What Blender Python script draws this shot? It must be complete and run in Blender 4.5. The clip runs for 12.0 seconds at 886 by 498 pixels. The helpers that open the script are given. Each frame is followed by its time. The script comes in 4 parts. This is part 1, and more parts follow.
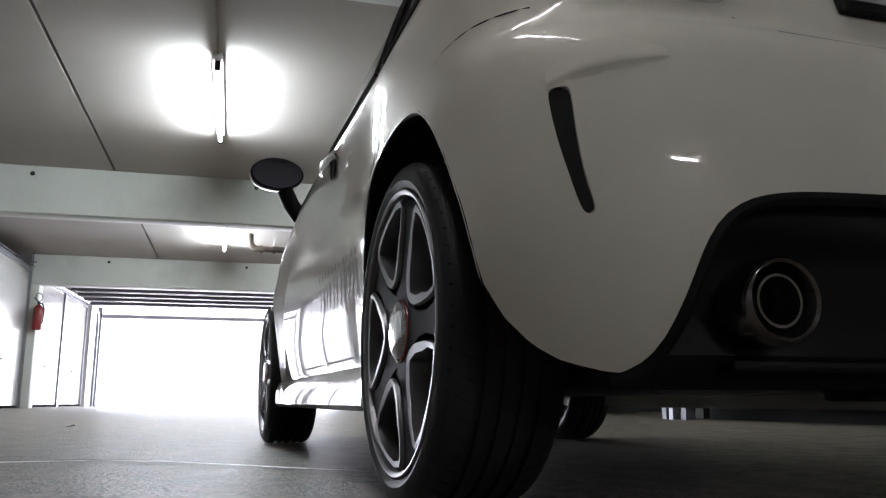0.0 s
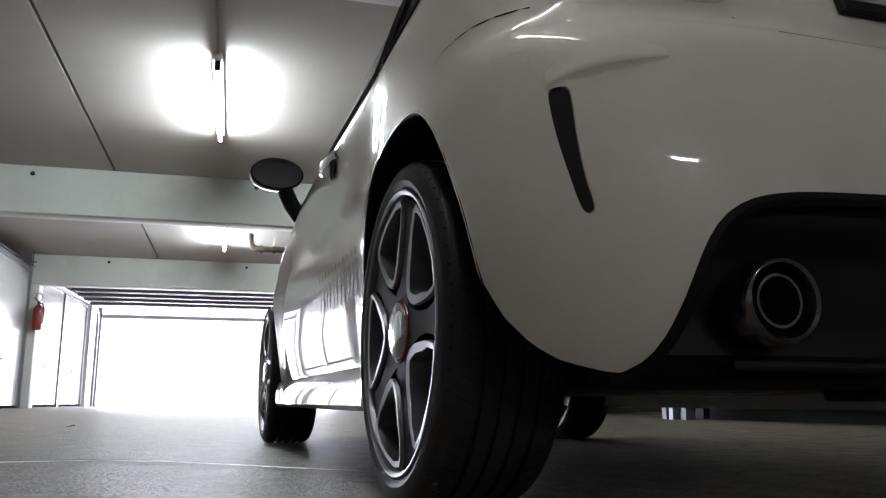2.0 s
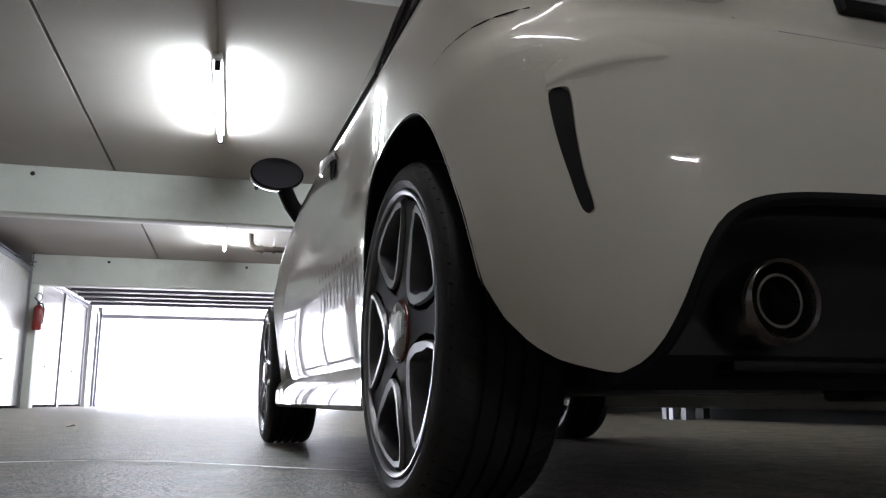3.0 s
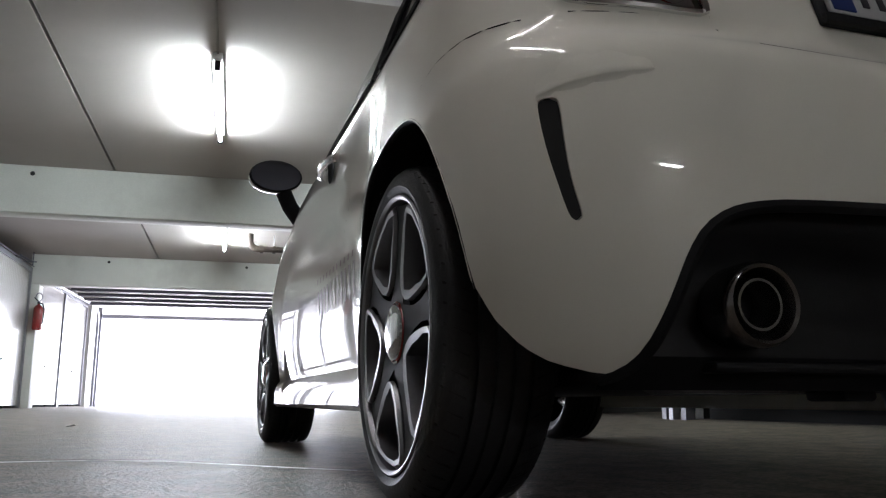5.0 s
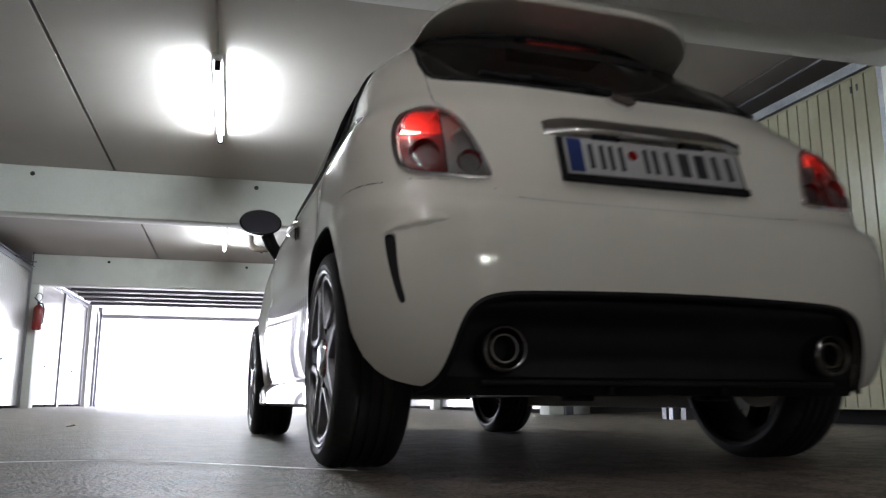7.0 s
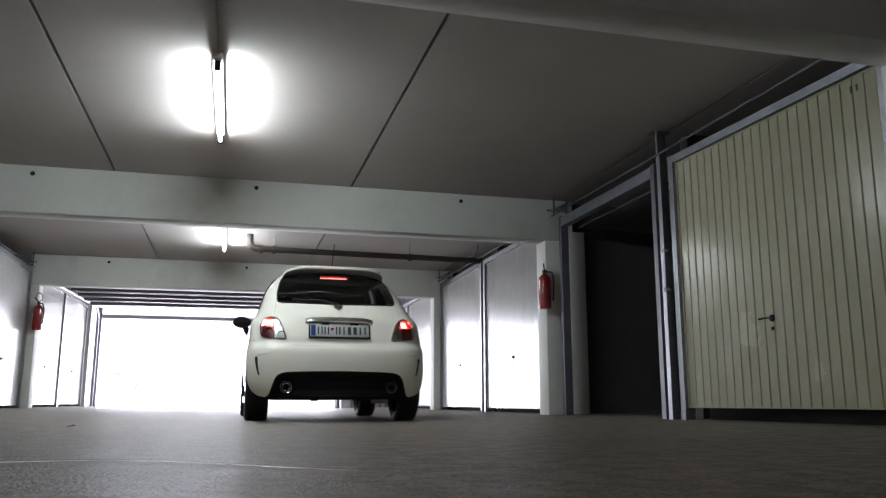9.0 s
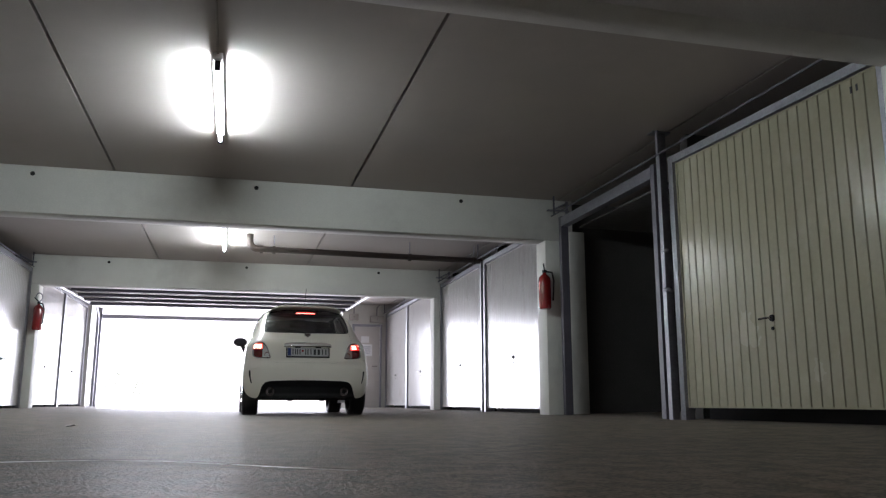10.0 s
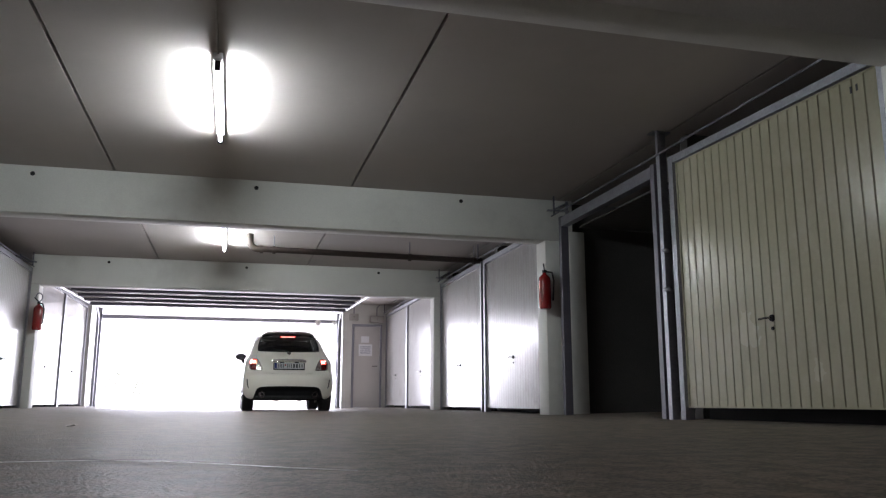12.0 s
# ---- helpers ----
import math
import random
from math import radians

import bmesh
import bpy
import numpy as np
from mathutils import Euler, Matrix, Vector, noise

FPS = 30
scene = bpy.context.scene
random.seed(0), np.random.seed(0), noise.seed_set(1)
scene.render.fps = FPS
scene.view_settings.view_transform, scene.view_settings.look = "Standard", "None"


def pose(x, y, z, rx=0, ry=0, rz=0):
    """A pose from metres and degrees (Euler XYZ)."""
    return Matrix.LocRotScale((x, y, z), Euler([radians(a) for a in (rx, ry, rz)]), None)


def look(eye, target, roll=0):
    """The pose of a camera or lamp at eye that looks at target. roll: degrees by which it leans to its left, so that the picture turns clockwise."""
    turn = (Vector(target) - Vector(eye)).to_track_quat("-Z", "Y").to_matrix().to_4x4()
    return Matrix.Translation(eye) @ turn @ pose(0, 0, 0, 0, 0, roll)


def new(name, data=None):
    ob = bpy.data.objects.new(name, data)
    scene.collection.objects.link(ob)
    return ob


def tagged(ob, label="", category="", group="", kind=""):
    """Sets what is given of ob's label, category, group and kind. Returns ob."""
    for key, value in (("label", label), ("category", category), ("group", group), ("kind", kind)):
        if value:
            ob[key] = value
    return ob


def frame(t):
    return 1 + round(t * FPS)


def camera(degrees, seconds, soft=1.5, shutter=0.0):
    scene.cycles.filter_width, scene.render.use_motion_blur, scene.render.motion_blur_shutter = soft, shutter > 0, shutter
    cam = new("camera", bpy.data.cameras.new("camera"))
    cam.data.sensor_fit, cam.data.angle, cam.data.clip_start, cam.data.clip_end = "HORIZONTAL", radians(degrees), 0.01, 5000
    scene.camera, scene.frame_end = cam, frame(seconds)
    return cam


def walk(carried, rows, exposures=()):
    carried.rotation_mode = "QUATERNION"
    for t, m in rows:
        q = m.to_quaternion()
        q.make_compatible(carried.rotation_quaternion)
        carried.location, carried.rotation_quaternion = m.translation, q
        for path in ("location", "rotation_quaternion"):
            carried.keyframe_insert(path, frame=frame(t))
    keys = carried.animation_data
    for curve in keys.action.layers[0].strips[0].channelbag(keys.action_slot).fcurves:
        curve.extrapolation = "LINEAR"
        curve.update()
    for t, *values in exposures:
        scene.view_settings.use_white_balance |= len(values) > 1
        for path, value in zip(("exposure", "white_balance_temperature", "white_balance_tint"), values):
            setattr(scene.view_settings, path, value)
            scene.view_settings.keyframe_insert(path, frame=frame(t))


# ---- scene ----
cam = camera(57.79, 12.0, soft=1.25, shutter=0.5)
EYE = (0.0, 0.0, 0.1802)
YAW, PITCH = radians(14.6), radians(10.84)
AIM = (EYE[0] + math.sin(YAW) * math.cos(PITCH), EYE[1] + math.cos(YAW) * math.cos(PITCH), EYE[2] + math.sin(PITCH))
STAND = look(EYE, AIM, 0.0)
walk(cam, [(0.0, STAND), (12.0, STAND)], exposures=[(0.0, 1.8, 6150, 17), (6.5, 1.78, 6150, 17), (7.0, 1.72, 6150, 17), (9.0, 1.14, 6200, 18), (12.0, 1.14, 6300, 22)])

# ---- light ----
world = bpy.data.worlds.new("world")
scene.world = world
world.use_nodes = True
_wn = world.node_tree.nodes
_sky = _wn.new("ShaderNodeTexSky")
_sky.sky_type, _sky.sun_disc = "NISHITA", False
_sky.sun_elevation, _sky.sun_rotation = radians(52), radians(200)
world.node_tree.links.new(_sky.outputs[0], _wn["Background"].inputs[0])
_wn["Background"].inputs[1].default_value = 0.15
_sd = bpy.data.lights.new("sun", "SUN")
_sd.energy, _sd.angle, _sd.color = 5.0, radians(0.5), (1.0, 0.96, 0.9)
sun = new("sun", _sd)
# direction of travel of the light: from behind the building, high
sun.matrix_world = look((0, 0, 30), (-8, 18, 0))
TUBE_GLOW = 140.0
# daylight of the open sky, at the mouth of the garage
_ad = bpy.data.lights.new("daylight", "AREA")
_ad.shape, _ad.size, _ad.size_y, _ad.energy, _ad.color = "RECTANGLE", 5.5, 2.0, 260.0, (0.93, 0.96, 1.0)
daylight = new("daylight", _ad)
daylight.matrix_world = look((-0.2, 20.9, 1.15), (-0.2, 10.0, 1.0))

# ---- materials ----
def material(name, color, rough=0.5, metal=0.0, vary=0.12, scale=4.0, grain=60.0, bump=0.0, coat=0.0, stain=None, stain_scale=1.2,
             rough_vary=0.1, spec=0.5, lump=0.0, contrast=0.3):
    """Principled surface with two scales of variation, and fine relief."""
    m = bpy.data.materials.new(name)
    m.use_nodes = True
    nt = m.node_tree
    b = nt.nodes["Principled BSDF"]
    tc = nt.nodes.new("ShaderNodeTexCoord")
    def noise_at(s, detail=5.0, r=0.6):
        n = nt.nodes.new("ShaderNodeTexNoise")
        n.inputs["Scale"].default_value, n.inputs["Detail"].default_value, n.inputs["Roughness"].default_value = s, detail, r
        nt.links.new(tc.outputs["Object"], n.inputs["Vector"])
        return n
    big, fine = noise_at(scale), noise_at(grain, 3.0)
    add = nt.nodes.new("ShaderNodeMath"); add.operation = "ADD"
    nt.links.new(big.outputs["Fac"], add.inputs[0]); nt.links.new(fine.outputs["Fac"], add.inputs[1])
    ramp = nt.nodes.new("ShaderNodeMapRange")
    ramp.inputs["From Min"].default_value, ramp.inputs["From Max"].default_value = 1.0 - contrast, 1.0 + contrast
    ramp.inputs["To Min"].default_value, ramp.inputs["To Max"].default_value = 1.0 - vary, 1.0 + vary
    nt.links.new(add.outputs[0], ramp.inputs["Value"])
    mul = nt.nodes.new("ShaderNodeVectorMath"); mul.operation = "SCALE"
    mul.inputs[0].default_value = color[:3]
    nt.links.new(ramp.outputs[0], mul.inputs["Scale"])
    out = mul.outputs[0]
    if stain:
        sn = noise_at(stain_scale, 8.0, 0.65)
        sr = nt.nodes.new("ShaderNodeMapRange")
        sr.inputs["From Min"].default_value, sr.inputs["From Max"].default_value = 0.52, 0.75
        nt.links.new(sn.outputs["Fac"], sr.inputs["Value"])
        mix = nt.nodes.new("ShaderNodeMix"); mix.data_type = "RGBA"
        mix.inputs["B"].default_value = (*stain, 1)
        nt.links.new(sr.outputs[0], mix.inputs["Factor"]); nt.links.new(out, mix.inputs["A"])
        out = mix.outputs["Result"]
    nt.links.new(out, b.inputs["Base Color"])
    b.inputs["Metallic"].default_value = metal
    b.inputs["Specular IOR Level"].default_value = spec
    rr = nt.nodes.new("ShaderNodeMapRange")
    rr.inputs["To Min"].default_value, rr.inputs["To Max"].default_value = max(0.02, rough - rough_vary), min(1, rough + rough_vary)
    nt.links.new(big.outputs["Fac"], rr.inputs["Value"]); nt.links.new(rr.outputs[0], b.inputs["Roughness"])
    b.inputs["Coat Weight"].default_value, b.inputs["Coat Roughness"].default_value = coat, 0.015
    if bump:
        bp = nt.nodes.new("ShaderNodeBump")
        bp.inputs["Strength"].default_value, bp.inputs["Distance"].default_value = min(1.0, bump), 0.004 * max(1.0, bump)
        nt.links.new((add if lump else fine).outputs[0], bp.inputs["Height"])
        nt.links.new(bp.outputs[0], b.inputs["Normal"])
    return m

def glow(name, color, strength):
    m = bpy.data.materials.new(name)
    m.use_nodes = True
    b = m.node_tree.nodes["Principled BSDF"]
    b.inputs["Base Color"].default_value = (*[min(1, c) for c in color], 1)
    b.inputs["Emission Color"].default_value = (*color, 1)
    b.inputs["Emission Strength"].default_value = strength
    return m

def glass(name, color, rough=0.02, ior=1.45):
    m = bpy.data.materials.new(name)
    m.use_nodes = True
    nt = m.node_tree
    nt.nodes.remove(nt.nodes["Principled BSDF"])
    tr = nt.nodes.new("ShaderNodeBsdfTransparent"); tr.inputs[0].default_value = (*color, 1)
    gl = nt.nodes.new("ShaderNodeBsdfGlossy"); gl.inputs["Roughness"].default_value = rough
    fr = nt.nodes.new("ShaderNodeFresnel"); fr.inputs[0].default_value = ior
    mx = nt.nodes.new("ShaderNodeMixShader")
    nt.links.new(fr.outputs[0], mx.inputs[0]); nt.links.new(tr.outputs[0], mx.inputs[1]); nt.links.new(gl.outputs[0], mx.inputs[2])
    nt.links.new(mx.outputs[0], nt.nodes["Material Output"].inputs[0])
    return m

M_FLOOR = material("floor_concrete", (0.15, 0.121, 0.094), 0.54, vary=0.6, scale=9.0, grain=85, contrast=0.14, bump=2.6, stain=(0.095, 0.085, 0.075), stain_scale=0.9, rough_vary=0.14, lump=1)
# floor joint coloured pale, standing in for the daylight glare on its ridge
M_JOINTGLARE = material("joint_glare", (0.82, 0.8, 0.76), 0.3, vary=0.2, scale=20, grain=120, bump=0.4)
M_CEIL = material("ceiling_paint", (0.455, 0.415, 0.39), 0.8, vary=0.07, scale=0.8, grain=120, bump=0.15, stain=(0.39, 0.355, 0.33), stain_scale=0.35)
M_BEAM = material("beam_paint", (0.66, 0.66, 0.62), 0.7, vary=0.07, scale=1.3, grain=90, bump=0.25, stain=(0.52, 0.51, 0.48), stain_scale=0.8)
M_WALL = material("wall_concrete", (0.42, 0.40, 0.37), 0.85, vary=0.15, scale=1.5, grain=70, bump=0.4, stain=(0.28, 0.26, 0.24))
# blockwork darkened to near black, standing in for the shade inside the lock-ups
M_SHADEWALL = material("garage_block_shade", (0.06, 0.057, 0.054), 0.9, vary=0.2, scale=2.0, grain=60, bump=0.4)
M_DOOR = material("door_enamel", (0.37, 0.35, 0.25), 0.24, vary=0.05, scale=1.1, grain=30, bump=0.05, stain=(0.42, 0.39, 0.30), stain_scale=2.2, rough_vary=0.1)
M_DOORW = material("door_enamel_white", (0.42, 0.41, 0.40), 0.22, vary=0.05, scale=1.1, grain=30, bump=0.05, stain=(0.33, 0.315, 0.30), stain_scale=2.2)
M_GALV = material("galvanised_steel", (0.29, 0.29, 0.32), 0.45, metal=0.75, vary=0.2, scale=9, grain=50, bump=0.1)
# near black; under doors and inside exhaust tips it stands in for shade
M_GAP = material("dark_void", (0.015, 0.015, 0.015), 0.9, vary=0.1)
M_GREYDOOR = material("grey_door_paint", (0.56, 0.54, 0.52), 0.5, vary=0.06, scale=2, grain=60)
M_PAPER = material("paper", (0.85, 0.86, 0.88), 0.8, vary=0.03)
M_PIPE = material("cast_iron_paint", (0.035, 0.023, 0.02), 0.5, vary=0.3, scale=8, grain=80, bump=0.3, stain=(0.06, 0.032, 0.024), stain_scale=6)
M_RUST = material("rusty_elbow", (0.045, 0.03, 0.023), 0.6, vary=0.3, scale=12, grain=80, bump=0.3)
M_RED = material("extinguisher_red", (0.28, 0.012, 0.012), 0.25, vary=0.06, coat=0.6)
M_BLACK = material("black_plastic", (0.006, 0.006, 0.007), 0.6, spec=0.25, vary=0.15, grain=200, bump=0.1)
M_GLOSSBLACK = material("gloss_black", (0.012, 0.012, 0.014), 0.15, vary=0.1, coat=0.5)
M_RUBBER = material("tyre_rubber", (0.015, 0.015, 0.0165), 0.55, vary=0.25, scale=14, grain=160, bump=0.3)
M_PAINT = material("car_paint", (0.80, 0.775, 0.69), 0.5, spec=0.2, vary=0.015, scale=2, grain=400, coat=1.0, rough_vary=0.03)
M_ALLOY = material("machined_alloy", (0.30, 0.30, 0.31), 0.42, metal=1.0, vary=0.06, scale=10, grain=200)
M_GUN = material("gunmetal_paint", (0.012, 0.0115, 0.012), 0.55, metal=0.0, spec=0.15, vary=0.1)
M_MIRROR = material("mirror_glass", (0.16, 0.16, 0.19), 0.04, metal=1.0, vary=0.02, rough_vary=0.01)
M_CHROME = material("chrome", (0.8, 0.8, 0.8), 0.08, metal=1.0, vary=0.03, rough_vary=0.03)
M_STEEL = material("exhaust_steel", (0.34, 0.33, 0.32), 0.22, metal=1.0, vary=0.15, scale=20)
M_INTERIOR = material("seat_cloth", (0.03, 0.03, 0.032), 0.8, vary=0.2, grain=200)
M_WHITE = material("white_enamel", (0.8, 0.8, 0.8), 0.35, vary=0.03)
M_PLATE = material("plate_sheet", (0.42, 0.42, 0.42), 0.45, vary=0.05)
M_BLUE = material("plate_blue", (0.012, 0.03, 0.14), 0.35, vary=0.03)
M_INK = material("ink", (0.02, 0.02, 0.025), 0.5, vary=0.05)
M_STRIPE = material("decal_grey", (0.25, 0.17, 0.17), 0.35, vary=0.1, coat=0.6)
M_TWIN = glow("twin_tube_glow", (0.98, 1.0, 0.94), 190.0)
M_OLDTUBE = glow("old_tube_glow", (1.0, 0.98, 0.92), 17.0)
M_TUBE = glow("tube_glow", (0.88, 1.0, 0.95), TUBE_GLOW)
M_BRAKE = glow("brake_glow", (1.0, 0.12, 0.09), 46.0)
M_HIGHBRAKE = glow("high_brake_glow", (1.0, 0.12, 0.09), 9.0)
M_GLASS = glass("tinted_glass", (0.42, 0.42, 0.42), ior=1.55)
M_REDLENS = glass("red_lens", (0.85, 0.2, 0.16), 0.06)
M_CLEARLENS = glass("clear_lens", (0.9, 0.9, 0.9), 0.03)
M_REFLECTOR = material("lamp_reflector", (0.6, 0.58, 0.56), 0.3, metal=0.9, vary=0.1)
# dark steel; on the gate ribs the tone stands in for shade
M_GATE = material("gate_steel", (0.12, 0.115, 0.14), 0.5, metal=0.3, vary=0.2)
M_REDREFL = material("red_reflector", (0.22, 0.012, 0.012), 0.25, metal=0.0, vary=0.25, scale=30, grain=150, bump=0.3, coat=0.7)
M_GRASSY = material("shrub_leaf", (0.17, 0.19, 0.13), 0.6, vary=0.3)
M_PAVING = material("yard_paving", (0.36, 0.35, 0.33), 0.8, vary=0.12, scale=1.2, grain=80, bump=0.3)
M_PLASTER = material("yard_plaster", (0.75, 0.74, 0.72), 0.85, vary=0.06, grain=60, bump=0.2)

# ---- mesh helpers ----
def smooth(me, angle=35):
    for p in me.polygons:
        p.use_smooth = True
    me.set_sharp_from_angle(angle=radians(angle))

def part(name, bm, mat, parent=None, label="", sharp=35):
    """Links a bmesh as one mesh object under a thing or under a part."""
    bmesh.ops.recalc_face_normals(bm, faces=bm.faces)
    me = bpy.data.meshes.new(name)
    bm.to_mesh(me); bm.free()
    me.materials.append(mat)
    smooth(me, sharp)
    ob = new(name, me)
    if parent:
        ob.parent = parent
    if label:
        ob["label"] = label
    return ob

def thing(name, label, category, group="", kind="", at=None):
    ob = new(name)
    if at is not None:
        ob.matrix_basis = at
    return tagged(ob, label, category, group, kind)

def box(bm, x0, y0, z0, x1, y1, z1, bevel=0.0):
    r = bmesh.ops.create_cube(bm, size=1.0, matrix=Matrix.Translation(((x0 + x1) / 2, (y0 + y1) / 2, (z0 + z1) / 2)) @ Matrix.Diagonal((abs(x1 - x0), abs(y1 - y0), abs(z1 - z0), 1)))
    if bevel:
        es = {e for v in r["verts"] for e in v.link_edges}
        bmesh.ops.bevel(bm, geom=list(es), offset=bevel, segments=2, affect="EDGES", profile=0.5)
    return bm

def boxed(x0, y0, z0, x1, y1, z1, bevel=0.0):
    return box(bmesh.new(), x0, y0, z0, x1, y1, z1, bevel)

def prism(bm, profile, a0, a1, axis="y"):
    """A profile of (u, v) carried from a0 to a1 along an axis: y takes (x, z), x takes (y, z), z takes (x, y)."""
    def place(u, v, a):
        return {"y": (u, a, v), "x": (a, u, v), "z": (u, v, a)}[axis]
    lo = [bm.verts.new(place(u, v, a0)) for u, v in profile]
    hi = [bm.verts.new(place(u, v, a1)) for u, v in profile]
    n = len(profile)
    for i in range(n):
        bm.faces.new((lo[i], lo[(i + 1) % n], hi[(i + 1) % n], hi[i]))
    bm.faces.new(lo[::-1]); bm.faces.new(hi)
    return bm

def tube(bm, points, radius, sides=10, cap=True):
    """A round bar along a line of points."""
    pts = [Vector(p) for p in points]
    rings = []
    for i, p in enumerate(pts):
        d = (pts[min(i + 1, len(pts) - 1)] - pts[max(i - 1, 0)]).normalized()
        a = d.orthogonal().normalized() if i == 0 else (a - d * a.dot(d)).normalized()
        b = d.cross(a)
        rings.append([bm.verts.new(p + radius * (a * math.cos(t) + b * math.sin(t))) for t in (2 * math.pi * k / sides for k in range(sides))])
    for r0, r1 in zip(rings, rings[1:]):
        for k in range(sides):
            bm.faces.new((r0[k], r0[(k + 1) % sides], r1[(k + 1) % sides], r1[k]))
    if cap:
        bm.faces.new(rings[0][::-1]); bm.faces.new(rings[-1])
    return bm

def lathe(bm, profile, sides=48, axis="z", centre=(0, 0, 0)):
    """Turns a profile of (radius, height) about an axis."""
    rings = []
    for r, hgt in profile:
        ring = []
        for k in range(sides):
            a = 2 * math.pi * k / sides
            u, v = r * math.cos(a), r * math.sin(a)
            p = {"z": (u, v, hgt), "x": (hgt, u, v), "y": (u, hgt, v)}[axis]
            ring.append(bm.verts.new(Vector(p) + Vector(centre)))
        rings.append(ring)
    for r0, r1 in zip(rings, rings[1:]):
        for k in range(sides):
            bm.faces.new((r0[k], r0[(k + 1) % sides], r1[(k + 1) % sides], r1[k]))
    return bm, rings

def sheet(bm, rows, close=False):
    """A skin over rows of points."""
    vs = [[bm.verts.new(p) for p in row] for row in rows]
    for r0, r1 in zip(vs, vs[1:]):
        n = len(r0)
        for k in range(n if close else n - 1):
            bm.faces.new((r0[k], r0[(k + 1) % n], r1[(k + 1) % n], r1[k]))
    return vs

def curve_through(pairs):
    """Smooth curve through (x, y) pairs that never overshoots."""
    xs, ys = [p[0] for p in pairs], [p[1] for p in pairs]
    n = len(xs)
    d = [(ys[i + 1] - ys[i]) / (xs[i + 1] - xs[i]) for i in range(n - 1)]
    m = [d[0]] + [0 if d[i - 1] * d[i] <= 0 else 2 * d[i - 1] * d[i] / (d[i - 1] + d[i]) for i in range(1, n - 1)] + [d[-1]]
    def f(x):
        if x <= xs[0]: return ys[0]
        if x >= xs[-1]: return ys[-1]
        i = max(j for j in range(n - 1) if xs[j] <= x)
        w = xs[i + 1] - xs[i]; t = (x - xs[i]) / w
        return ((1 + 2 * t) * (1 - t) ** 2 * ys[i] + t * (1 - t) ** 2 * w * m[i] + t * t * (3 - 2 * t) * ys[i + 1] + t * t * (t - 1) * w * m[i + 1])
    return f

# ---- structure ----
ZC, ZB = 2.617, 2.111            # ceiling, underside of the beams
BEAMS = (-2.22, 3.33, 8.885, 14.435)
YBACK = -10.0
XR, XL = 3.73, -3.30             # planes of the garage doors
YEND = 19.98

def floor_z(x, y):
    return 0.002 * max(-10.0, min(y, 24.0)) + 0.0035 * min(4.4, abs(x - 1.0)) ** 2

def build_floor():
    bm = bmesh.new()
    xs = [-9, -6] + [-4.5 + 0.3 * i for i in range(30)] + [6, 9.5]
    ys = [YBACK + 0.5 * j for j in range(60)] + [YEND]
    sheet(bm, [[(x, y, floor_z(x, y)) for x in xs] for y in ys])
    tagged(part("floor", bm, M_FLOOR), "worn grey concrete garage floor with faint cracks", "floor", kind="structure")
    bm = bmesh.new()
    xs = [-400, -60, -9] + [-4.5 + 0.5 * i for i in range(19)] + [9.5, 60, 400]
    ys = [YEND + 0.004, 21, 22, 24, 30, 60, 120, 500]
    sheet(bm, [[(x, y, floor_z(x, y)) for x in xs] for y in ys])
    tagged(part("ground", bm, M_PAVING), "sunlit pale yard paving outside the garage mouth", "ground", kind="structure")
    bm = bmesh.new()
    path = [(-1.6, 2.5), (-0.9, 2.51), (-0.61, 2.525), (-0.40, 2.57), (-0.18, 2.52), (0.04, 2.34), (0.17, 2.22), (0.32, 2.10)]
    left, mid, right = [], [], []
    for i in range(60):
        t = i / 59 * (len(path) - 1); k = min(int(t), len(path) - 2); u = t - k
        x = path[k][0] * (1 - u) + path[k + 1][0] * u; y = path[k][1] * (1 - u) + path[k + 1][1] * u + 0.006 * noise.noise((i * 0.4, 0, 0))
        w = 0.016 * (0.6 + 0.5 * noise.noise((i * 0.9, 3, 0))) * min(1.0, (60 - i) / 16)
        zz = floor_z(x, y)
        left.append((x, y - w, zz + 0.004)); mid.append((x, y, zz + 0.006)); right.append((x, y + w, zz + 0.004))
    sheet(bm, [left, mid, right])
    tagged(part("trim_floor_joint", bm, M_JOINTGLARE), "thin joint across the concrete floor, coloured pale for daylight glare", "floor joint", kind="structure")

def build_ceiling():
    bm = bmesh.new()
    joints = [-9.0, -6.4, -3.85, -1.31, 1.23, 3.77, 6.3, 9.5]
    ys = [YBACK] + [b + 0.16 for b in BEAMS] + [YEND + 0.3]
    for a, b in zip(joints, joints[1:]):
        for c, d in zip(ys, ys[1:]):
            box(bm, a + 0.012, c, ZC, b - 0.012, d, ZC + 0.2)
    box(bm, -9, YBACK, ZC + 0.204, 9.5, YEND + 0.3, ZC + 0.4)
    tagged(part("ceiling", bm, M_CEIL), "painted precast concrete ceiling slabs with open joints", "ceiling", kind="structure")

